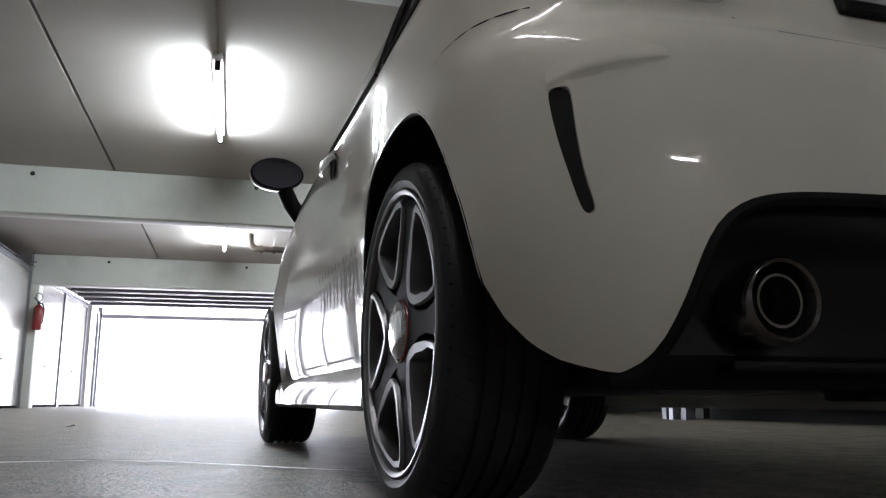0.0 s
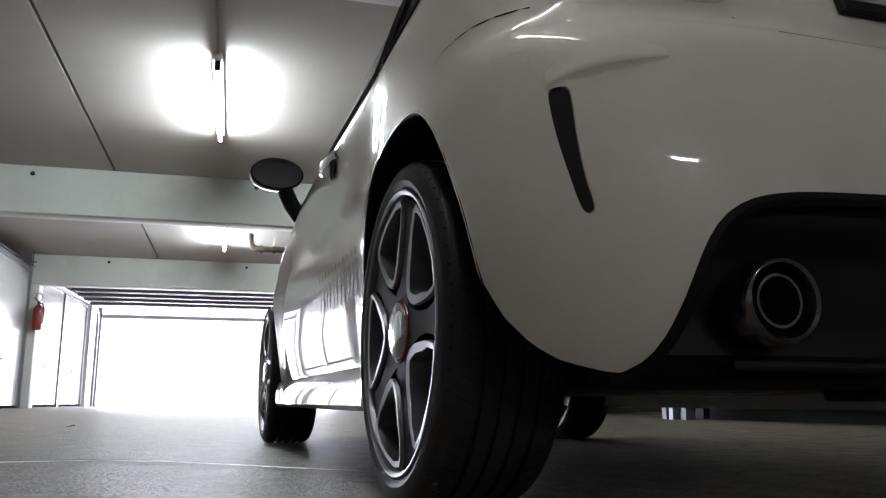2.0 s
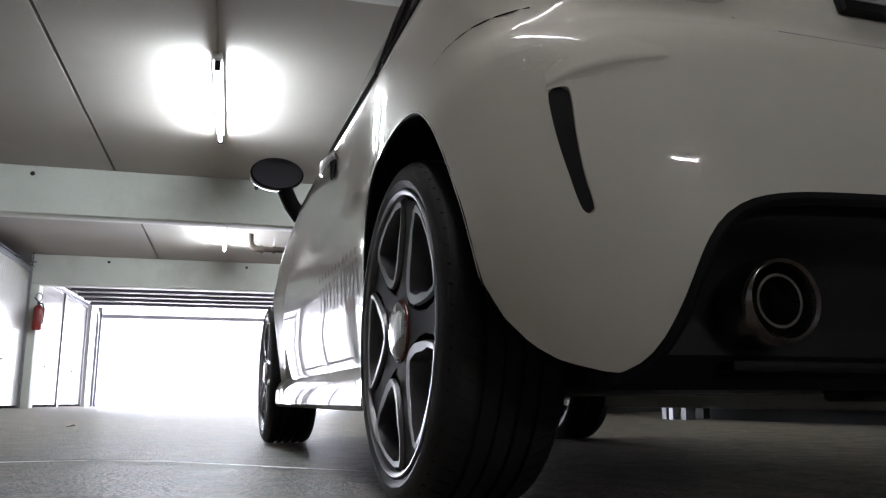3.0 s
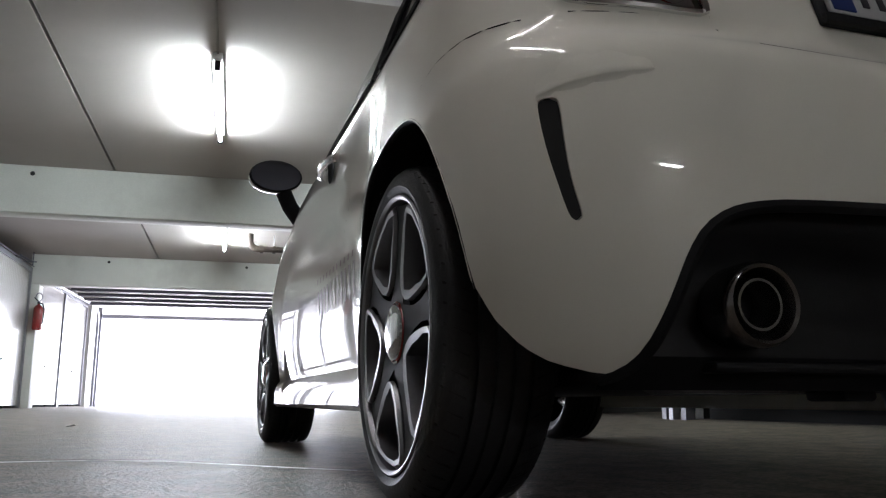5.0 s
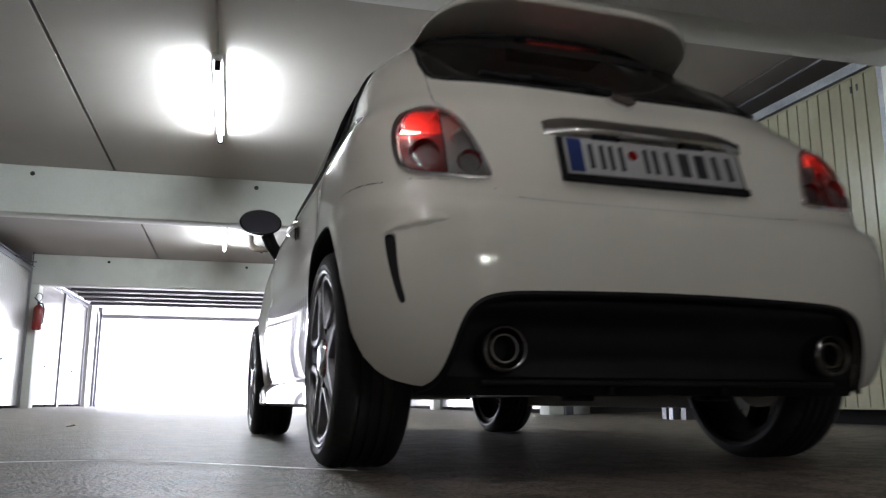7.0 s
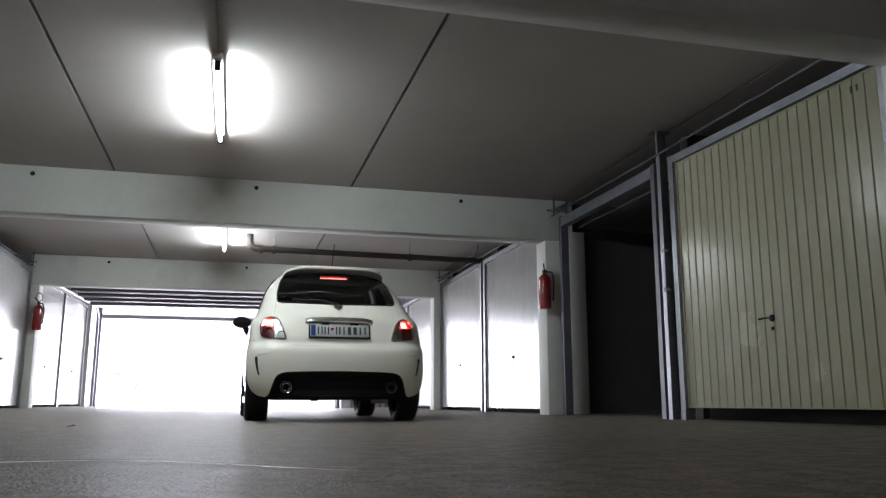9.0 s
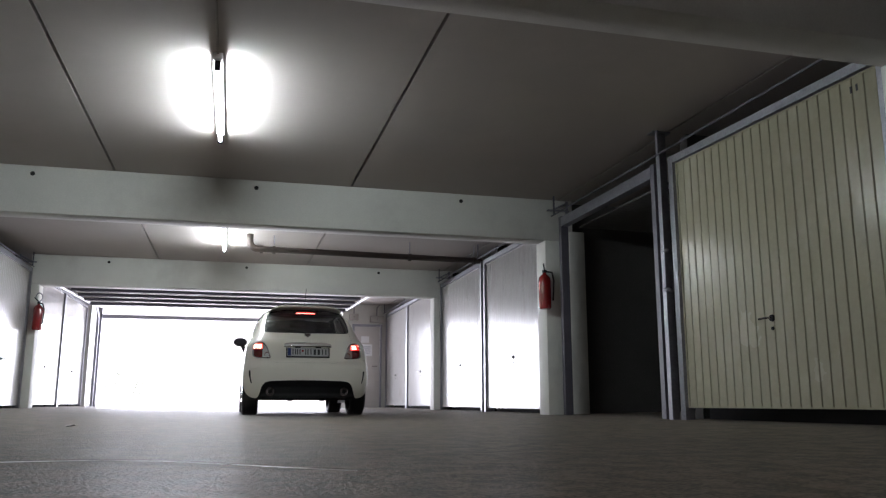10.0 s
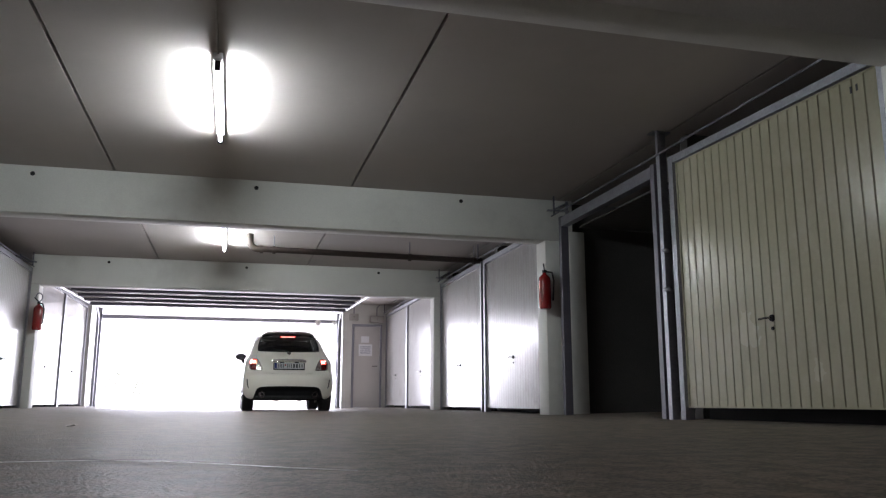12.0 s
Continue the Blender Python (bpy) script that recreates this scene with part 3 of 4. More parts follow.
def side_x(y, z):
    w, y0, b, n, y1, bf = plan(z)
    if y < y0:
        k = max(0.0, 1 - abs((y - y0) / b) ** n) ** (1 / n)
    else:
        k = max(0.0, 1 - max(0.0, (y - y1) / bf) ** 3.4) ** (1 / 3.4)
    return waist(y, z) * w * k

def outline(z, count):
    """The plan outline at a height, evenly spaced from the middle of the rear round to it again."""
    w, y0, b, n, y1, bf = plan(z)
    t = np.linspace(0, np.pi / 2, 700)
    s, k = np.sin(t), np.cos(t)
    q = (s ** n + k ** n) ** (-1 / n)
    x, y = list(w * s * q), list(y0 - b * k * q)
    q = (s ** 3.4 + k ** 3.4) ** (-1 / 3.4)
    x, y = x + list((w * s * q)[::-1]), y + list((y1 + bf * k * q)[::-1])
    x, y = np.array(x + [-a for a in x[::-1]]), np.array(y + y[::-1])
    d = np.concatenate(([0], np.cumsum(np.hypot(np.diff(x), np.diff(y)))))
    u = np.linspace(0, d[-1], count, endpoint=False)
    return [(a * waist(c, z), c, z) for a, c in zip(np.interp(u, d, x), np.interp(u, d, y))]

WIN_REAR = [(-0.50, 1.058), (-0.27, 1.054), (0.0, 1.05), (0.27, 1.054), (0.50, 1.058), (0.543, 1.072), (0.538, 1.16), (0.515, 1.26), (0.49, 1.335), (0.44, 1.362), (0.3, 1.378), (0.0, 1.384), (-0.3, 1.378), (-0.44, 1.362), (-0.49, 1.335), (-0.515, 1.26), (-0.538, 1.16), (-0.543, 1.072)]
WIN_SIDE_REAR = [(0.17, 1.045), (0.50, 1.015), (0.50, 1.375), (0.43, 1.365), (0.33, 1.28), (0.22, 1.14)]
WIN_SIDE_DOOR = [(0.56, 1.01), (1.72, 0.985), (1.62, 1.09), (1.42, 1.26), (1.24, 1.36), (1.0, 1.385), (0.56, 1.378)]
WIN_SCREEN = [(-0.60, 1.05), (0.60, 1.05), (0.50, 1.35), (0.0, 1.385), (-0.50, 1.35)]
DIFFUSER = [(-0.68, 0.05), (-0.675, 0.203), (-0.635, 0.206), (-0.613, 0.213), (-0.597, 0.228), (-0.584, 0.255), (-0.568, 0.31), (-0.556, 0.352), (-0.539, 0.385), (-0.514, 0.404), (-0.48, 0.415), (-0.41, 0.422), (0.0, 0.431)]
DIFFUSER = DIFFUSER + [(-x, z) for x, z in DIFFUSER[-2::-1]]
R_TYRE = 0.30
ARCH = (-0.045, 0.302, 0.358)
# lower edge of the bumper behind the rear wheels, as (y, z)
SKIRT = [(-0.30, 0.02), (-0.30, 0.44), (-0.35, 0.41), (-0.385, 0.365), (-0.41, 0.322), (-0.427, 0.285), (-0.445, 0.252), (-0.46, 0.230), (-0.48, 0.216), (-0.505, 0.209), (-0.55, 0.206), (-0.80, 0.205), (-0.80, 0.02)]
VENT = [(-0.727, 0.548), (-0.723, 0.556), (-0.709, 0.556), (-0.704, 0.548), (-0.702, 0.5), (-0.694, 0.445), (-0.682, 0.404), (-0.684, 0.397), (-0.691, 0.396), (-0.698, 0.406), (-0.711, 0.45), (-0.722, 0.5)]
def rounded(profile, times=2):
    """Cuts the corners of a closed profile, so that it runs smoothly."""
    for _ in range(times):
        profile = [(a[0] + (b[0] - a[0]) * f, a[1] + (b[1] - a[1]) * f) for a, b in zip(profile, profile[1:] + profile[:1]) for f in (0.25, 0.75)]
    return profile
VENT = rounded(VENT)
DIFFUSER = DIFFUSER[:1] + [p for p in rounded(DIFFUSER, 2) if p[1] > 0.17] + DIFFUSER[-1:]


def cut(ob, cutter):
    """Takes the cutter's solids out of ob for good."""
    m = ob.modifiers.new("cut", "BOOLEAN")
    m.object, m.operation, m.solver = cutter, "DIFFERENCE", "EXACT"
    bpy.context.view_layer.update()
    me = bpy.data.meshes.new_from_object(ob.evaluated_get(bpy.context.evaluated_depsgraph_get()))
    ob.modifiers.clear()
    old = ob.data
    ob.data = me
    bpy.data.meshes.remove(old)
    bpy.data.objects.remove(cutter)

def car_body(car):
    levels = list(np.linspace(0.12, 1.0, 40)) + list(np.linspace(1.02, 1.36, 17)) + [1.375, 1.39, 1.40, 1.41, 1.42, 1.428, 1.435, 1.442, 1.449, 1.455, 1.46, 1.464, 1.468]
    count = 200
    bm = bmesh.new()
    outer = sheet(bm, [outline(z, count) for z in levels], True)
    inner = sheet(bm, [[(x * 0.965, 1.25 + (y - 1.25) * 0.988, z if z < 0.3 else z - 0.02) for x, y, z in outline(z, count)] for z in levels], True)
    for v in (outer, inner):
        bm.faces.new(v[-1])
    for k in range(count):
        bm.faces.new((outer[0][k], outer[0][(k + 1) % count], inner[0][(k + 1) % count], inner[0][k]))
    body = part("body", bm, M_PAINT, car, "creamy white painted bodywork", 40)
    def take(profile, a0, a1, axis="y"):
        bm = prism(bmesh.new(), profile, a0, a1, axis)
        bmesh.ops.recalc_face_normals(bm, faces=bm.faces)
        me = bpy.data.meshes.new("cutter"); bm.to_mesh(me); bm.free()
        cut(body, new("cutter", me))
    take(WIN_REAR, -0.9, 0.35)
    take(WIN_SIDE_REAR, -1.2, 1.2, "x")
    take(WIN_SIDE_DOOR, -1.2, 1.2, "x")
    take(WIN_SCREEN, 1.15, 3.0)
    for y in (0.0, 2.3):
        ring = [(y + (ARCH[0] if y == 0 else 0) + ARCH[2] * math.cos(a), ARCH[1] + ARCH[2] * math.sin(a)) for a in (2 * math.pi * k / 64 for k in range(64))]
        take(ring, -1.2, -0.5, "x"); take(ring, 0.5, 1.2, "x")
    take(DIFFUSER, -0.9, -0.38)
    take(SKIRT, -1.2, -0.5, "x"); take(SKIRT, 0.5, 1.2, "x")
    take([(-0.8, 0.0), (3.3, 0.0), (3.3, 0.19), (-0.8, 0.19)], -1.2, 1.2, "x")
    for s in (1, -1):
        take([(s * x, z) for x, z in VENT], -0.75, -0.3)
        take([(s * x, z) for x, z in LAMP], -0.8, -0.3)
    # the turned-in edges of the wheel arches are black
    body.data.materials.append(M_BLACK)
    for p in body.data.polygons:
        for cy in (ARCH[0], 2.3):
            if abs(math.hypot(p.center.y - cy, p.center.z - ARCH[1]) - ARCH[2]) < 0.003 and abs(p.normal.x) < 0.5:
                p.material_index = 1
    smooth(body.data, 40)
    return body

LAMP = rounded([(-0.632, 0.908), (-0.60, 0.917), (-0.56, 0.91), (-0.525, 0.88), (-0.49, 0.80), (-0.47, 0.735), (-0.464, 0.713), (-0.49, 0.71), (-0.56, 0.714), (-0.655, 0.72), (-0.68, 0.742), (-0.688, 0.79), (-0.684, 0.85), (-0.662, 0.892)], 1)

def skin_patch(profile, where, lift, nx=16, nz=10):
    """A skin inside a profile of (u, z), laid on the surface where(u, z) and lifted by so much."""
    zs = [p[1] for p in profile]
    z0, z1 = min(zs), max(zs)
    rows = []
    for j in range(nz + 1):
        z = z0 + 1e-4 + (z1 - z0 - 2e-4) * j / nz
        cross = []
        for (a, b), (c, d) in zip(profile, profile[1:] + profile[:1]):
            if (b - z) * (d - z) < 0 or b == z:
                cross.append(a + (c - a) * ((z - b) / (d - b) if d != b else 0))
        if len(cross) < 2:
            continue
        u0, u1 = min(cross), max(cross)
        rows.append([where(u0 + (u1 - u0) * i / nx, z, lift) for i in range(nx + 1)])
    bm = bmesh.new()
    sheet(bm, rows)
    return bm

def on_rear(u, z, lift):
    return (u, rear_y(u, z) - lift, z)

def on_front(u, z, lift):
    return (u, front_y(u, z) + lift, z)

def car_glass(car):
    rear = part("rear_window", skin_patch(WIN_REAR, on_rear, -0.004, 24, 12), M_GLASS, car, "dark tinted rear window")
    screen = part("windscreen", skin_patch(WIN_SCREEN, on_front, -0.004, 24, 12), M_GLASS, car, "clear windscreen")
    obs = [rear, screen]
    for s in (-1, 1):
        for nm, prof in (("quarter_window", WIN_SIDE_REAR), ("door_window", WIN_SIDE_DOOR)):
            bm = skin_patch(prof, lambda u, z, l: (s * (side_x(u, z) + l), u, z), -0.004)
            obs.append(part(nm, bm, M_GLASS, car, "dark side window"))
            pts = [(s * (side_x(u, z) + 0.001), u, z) for u, z in resample(prof + prof[:1], 60)]
            part("window_seal", tube(bmesh.new(), pts, 0.008, 6), M_BLACK, obs[-1])
    pts = [(u, rear_y(u, z) - 0.001, z) for u, z in resample(WIN_REAR + WIN_REAR[:1], 80)]
    part("window_seal", tube(bmesh.new(), pts, 0.007, 6), M_BLACK, rear)
    # black band laid over the top of the rear glass, deeper at the middle
    band = [(-0.487, 1.331), (-0.46, 1.31), (-0.4, 1.287), (-0.25, 1.268), (0.0, 1.262), (0.25, 1.268), (0.4, 1.287), (0.46, 1.31), (0.487, 1.331)]
    part("top_band", skin_patch(band, on_rear, 0.0, 24, 8), M_GLOSSBLACK, rear, "black band across the top of the glass")
    wp = part("rear_wiper", tube(bmesh.new(), [on_rear(-0.02, 1.05, 0.028), on_rear(-0.13, 1.075, 0.028), on_rear(-0.25, 1.09, 0.02)], 0.011, 8), M_BLACK, car, "black rear wiper")
    part("blade", tube(bmesh.new(), [on_rear(-0.10, 1.078, 0.012), on_rear(-0.40, 1.095, 0.012)], 0.008, 6), M_BLACK, wp)
    return obs

def resample(pts, n):
    p = np.array(pts, float)
    d = np.concatenate(([0], np.cumsum(np.hypot(*np.diff(p, axis=0).T))))
    u = np.linspace(0, d[-1], n)
    return list(zip(np.interp(u, d, p[:, 0]), np.interp(u, d, p[:, 1])))

def car_seams(car):
    """Panel gaps, as thin dark lines let into the skin."""
    def rear_line(pts, n=40):
        return [(x, rear_y(x, z) + 0.0012, z) for x, z in resample(pts, n)]
    def side_line(s, pts, n=30):
        return [(s * (side_x(y, z) - 0.0012), y, z) for y, z in resample(pts, n)]
    lines = [rear_line([(-0.66, 0.705), (-0.475, 0.7), (-0.447, 0.675), (-0.40, 0.66), (-0.3, 0.654), (0.3, 0.654), (0.40, 0.66), (0.447, 0.675), (0.475, 0.7), (0.66, 0.705)], 80),
             rear_line([(-0.462, 0.705), (-0.488, 0.79), (-0.53, 0.885), (-0.572, 0.945), (-0.552, 1.05), (-0.52, 1.24)]), rear_line([(0.462, 0.705), (0.488, 0.79), (0.53, 0.885), (0.572, 0.945), (0.552, 1.05), (0.52, 1.24)])]
    for s in (-1, 1):
        lines.append(side_line(s, [(-0.17, 0.64), (-0.20, 0.69), (-0.26, 0.70), (-0.36, 0.702), (-0.44, 0.70)]))
        lines.append(side_line(s, [(0.53, 0.27), (0.55, 0.5), (0.60, 0.8), (0.55, 1.0)]))
        lines.append(side_line(s, [(1.75, 0.27), (1.80, 0.5), (1.80, 0.8), (1.74, 0.98)]))
        lines.append(side_line(s, [(0.53, 0.27), (1.75, 0.27)]))
    for ln in lines:
        part("panel_gap", tube(bmesh.new(), ln, 0.0012, 5), M_GAP, car)

def car_diffuser(car):
    rows = []
    for z in np.linspace(0.194, 0.43, 18):
        inset = 0.03 + 0.03 * ease((z - 0.23) / 0.05) * ease((0.40 - z) / 0.05)
        rows.append([(x, rear_y(x * 0.96, max(z, 0.16)) + inset, z) for x in np.linspace(-0.625, 0.625, 44)])
    bm = bmesh.new()
    sheet(bm, rows)
    d = part("diffuser", bm, M_BLACK, car, "black plastic rear diffuser", 30)
    pts = [(x, rear_y(x, z) + 0.004, z) for x, z in resample([p for p in DIFFUSER[1:-1] if abs(p[0]) < 0.64], 90)]
    part("edge_lip", tube(bmesh.new(), pts, 0.009, 6), M_BLACK, d)
    part("lower_blade", boxed(-0.50, -0.535, 0.215, 0.50, -0.45, 0.23, 0.006), M_BLACK, d)
    for x in (-0.16, 0.16):
        part("fin", boxed(x - 0.008, -0.525, 0.194, x + 0.008, -0.38, 0.235, 0.003), M_BLACK, d)
    for s in (-1, 1):
        bm = bmesh.new()
        at = (s * 0.458, -0.58, 0.298)
        lathe(bm, [(0.0425, 0.16), (0.043, 0.008), (0.0455, -0.002), (0.0495, -0.005), (0.053, -0.001), (0.055, 0.010), (0.053, 0.07)], 40, "y", at)
        ex = part("exhaust_tip", bm, M_STEEL, car, "round polished steel exhaust tip")
        bm = bmesh.new()
        lathe(bm, [(0.0265, 0.16), (0.027, 0.015), (0.0295, 0.007), (0.033, 0.007), (0.0355, 0.013), (0.036, 0.16)], 36, "y", at)
        part("inner_pipe", bm, M_STEEL, ex, "steel inner pipe")
        # near-black ring and disc stand in for the shade inside the pipes
        bm = bmesh.new()
        lathe(bm, [(0.0362, 0.05), (0.0424, 0.05)], 36, "y", at)
        part("ring_shade", bm, M_GAP, ex)
        bm = bmesh.new()
        lathe(bm, [(0.0, 0.08), (0.0264, 0.08)], 24, "y", at)
        part("bore_shade", bm, M_GAP, ex)

def car_lamp(car, s):
    lamp = part("tail_lamp", skin_patch([(s * x, z) for x, z in LAMP], on_rear, 0.006, 16, 12), M_CLEARLENS, car, "tail lamp with clear lens over red reflector")
    rim = [(s * x, rear_y(x, z) - 0.003, z) for x, z in resample(LAMP + LAMP[:1], 60)]
    part("chrome_rim", tube(bmesh.new(), rim, 0.006, 6), M_CHROME, lamp)
    for nm, mat, prof in (("clear_section", M_REFLECTOR, [(-0.566, 0.898), (-0.53, 0.87), (-0.495, 0.79), (-0.476, 0.722), (-0.566, 0.722)]),
                          ("red_section", M_REDREFL, [(-0.568, 0.835), (-0.568, 0.72), (-0.65, 0.727), (-0.666, 0.745), (-0.672, 0.79), (-0.671, 0.835)]),
                          ("clear_section", M_REFLECTOR, [(-0.665, 0.868), (-0.675, 0.85), (-0.680, 0.79), (-0.674, 0.752), (-0.670, 0.748), (-0.674, 0.79), (-0.672, 0.838)])):
        part(nm, skin_patch([(s * x, z) for x, z in prof], on_rear, -0.006, 10, 10), mat, lamp)
    for x, z, r, mat in ((-0.618, 0.775, 0.036, M_REDREFL), (-0.512, 0.757, 0.029, M_REDREFL), (-0.53, 0.825, 0.02, M_REFLECTOR)):
        bm = bmesh.new()
        lathe(bm, [(r * 1.1, 0.03), (r, -0.004), (r * 0.93, 0.002), (r * 0.8, 0.012), (r * 0.5, 0.022), (0.0, 0.026)], 24, "y", (s * x, rear_y(x, z) - 0.001, z))
        part("round_reflector", bm, mat, lamp)
    # the brake light lies at the bottom of a deep sleeve, behind the red upper part of the lens
    # added sleeve and back plate keep the glow from low views and the cabin
    x0, x1, z0, z1 = -0.668, -0.57, 0.836, 0.905
    back = rear_y(x1, z0) + 0.205
    bm = bmesh.new()
    mouth = [(s * x, rear_y(x, z) + 0.004, z) for x, z in ((x0, z0), (x1, z0), (x1, z1), (x0 + 0.03, z1))]
    sheet(bm, [mouth, [(x, back, z) for x, _, z in mouth]], True)
    part("bulb_sleeve", bm, M_GAP, lamp, "dark sleeve added to hide the glow from below")
    part("bulb", boxed(s * x0, back - 0.01, z0 + 0.004, s * x1, back, z1 - 0.004, 0.003), M_BRAKE, lamp, "glowing red brake light")
    part("bulb_shield", boxed(s * (x0 - 0.012), back + 0.001, z0 - 0.012, s * (x1 + 0.012), back + 0.012, z1 + 0.012), M_BLACK, lamp)
    part("red_section", skin_patch([(s * x, z) for x, z in ((x0 + 0.005, z0), (x1, z0), (x1, z1 - 0.004), (x0 + 0.032, z1), (x0 + 0.01, 0.87))], on_rear, -0.004, 8, 8), M_REDLENS, lamp, "red glass of the brake light")

def car_plate(car):
    p = part("number_plate", boxed(-0.26, -0.004, -0.055, 0.26, 0.004, 0.055, 0.003), M_PLATE, car, "white number plate in a dark holder")
    tilt = pose(0, -0.513, 0.792, -17)
    p.matrix_basis = tilt
    part("blue_band", boxed(-0.255, -0.0065, -0.05, -0.215, -0.0042, 0.05), M_BLUE, p)
    part("holder", boxed(-0.275, 0.0045, -0.072, 0.275, 0.014, 0.062, 0.004), M_BLACK, p)
    part("holder_strip", boxed(-0.275, -0.004, -0.074, 0.275, 0.003, -0.057), M_BLACK, p)
    for x, w in ((-0.19, 0.012), (-0.158, 0.012), (-0.132, 0.012), (-0.102, 0.012), (-0.03, 0.012), (-0.002, 0.014), (0.036, 0.013), (0.085, 0.03), (0.135, 0.03), (0.182, 0.014), (0.225, 0.014)):
        part("character_bar", boxed(x - w / 2, -0.0062, -0.036, x + w / 2, -0.0042, 0.036), M_INK, p)
    part("seal_badge", lathe(bmesh.new(), [(0.0, -0.0062), (0.014, -0.0062), (0.014, -0.004)], 14, "y", (-0.068, 0, 0.014))[0], M_RED, p)
    c = bmesh.new()
    rows = []
    for i in range(25):
        x = -0.30 + 0.6 * i / 24
        e = 1 - (abs(x) / 0.30) ** 6
        y = rear_y(x, 0.885)
        rows.append([(x, y - 0.012, 0.858), (x, y - 0.034 * max(0.4, e), 0.857), (x, y - 0.043 * max(0.35, e), 0.868), (x, y - 0.032 * max(0.3, e), 0.887 + 0.012 * e), (x, y + 0.006, 0.897 + 0.022 * e)])
    sheet(c, rows)
    part("handle_strip", c, M_CHROME, car, "chrome tailgate handle over the plate", 60)
    for x in (-0.13, 0.13):
        part("plate_lamp", boxed(x - 0.035, rear_y(x, 0.86) - 0.03, 0.847, x + 0.035, rear_y(x, 0.86) - 0.005, 0.857), M_BLACK, car)
    bm = bmesh.new()
    sh = [(x * 1.15, z * 0.95) for x, z in [(-0.035, 0.03), (0.0, 0.036), (0.035, 0.03), (0.033, -0.01), (0.0, -0.042), (-0.033, -0.01)]]
    prism(bm, sh, -0.012, 0.01)
    b = part("badge", bm, M_CHROME, car, "small shield badge on the tailgate")
    b.matrix_basis = pose(0, rear_y(0, 1.01) - 0.006, 1.012, -42)
    part("badge_field", prism(bmesh.new(), [(x * 0.8, z * 0.8) for x, z in sh], -0.0145, -0.0125), M_PIPE, b)

def car_spoiler(car):
    """The roof spoiler over the rear window, with the high brake lamp under it."""
    rows = []
    for i in range(49):
        u = -1 + 2 * i / 48
        x = 0.488 * u
        e = max(0.0, 1 - abs(u) ** 4.5) ** 0.5
        zt = 1.345 + 0.087 * e
        yb = 0.10 - 0.255 * e
        zl = zt - 0.010 - 0.018 * e
        zi = 1.335 + 0.055 * e
        yi = rear_y(x, zi) + 0.012
        ya = max(0.30, yi + 0.05)
        rows.append([(x, ya, zt + 0.024 * e - 0.012), (x, (ya + yb) / 2, zt + 0.016 * e), (x, yb + 0.05, zt + 0.006 * e), (x, yb + 0.012, zt), (x, yb + 0.002, zt - 0.005), (x, yb, (zt + zl) / 2), (x, yb + 0.004, zl + 0.003), (x, yb + 0.014, zl), (x, (yb + yi) / 2, (zl + zi) / 2 + 0.004), (x, yi, zi), (x, ya, zi + 0.012)])
    bm = bmesh.new()
    vs = sheet(bm, rows, True)
    bm.faces.new(vs[0]); bm.faces.new(vs[-1])
    sp = part("roof_spoiler", bm, M_PAINT, car, "white roof spoiler over the rear window", 50)
    # the high brake lamp sits behind the top of the glass, over a ledge
    # cheeks, back, ledge and hood are added to block its glow from steeply below
    for x in (-0.145, 0.145):
        part("brake_lamp_cheek", boxed(x - 0.012, 0.004, 1.333, x + 0.012, 0.115, 1.362, 0.001), M_BLACK, sp)
    part("brake_lamp_back", boxed(-0.158, 0.1155, 1.326, 0.158, 0.12, 1.369), M_BLACK, sp)
    part("brake_lamp_ledge", boxed(-0.158, -0.012, 1.326, 0.158, 0.115, 1.332, 0.001), M_BLACK, sp)
    part("brake_lamp_hood", boxed(-0.158, 0.02, 1.363, 0.158, 0.115, 1.369, 0.001), M_BLACK, sp)
    part("high_brake_lamp", boxed(-0.128, 0.10, 1.336, 0.128, 0.114, 1.356, 0.003), M_HIGHBRAKE, sp, "glowing red high brake lamp")
    part("antenna", tube(bmesh.new(), [(0, 0.25, 1.45), (0.0, 0.16, 1.55), (0.0, 0.05, 1.68)], 0.004, 6), M_BLACK, car, "thin black roof antenna")

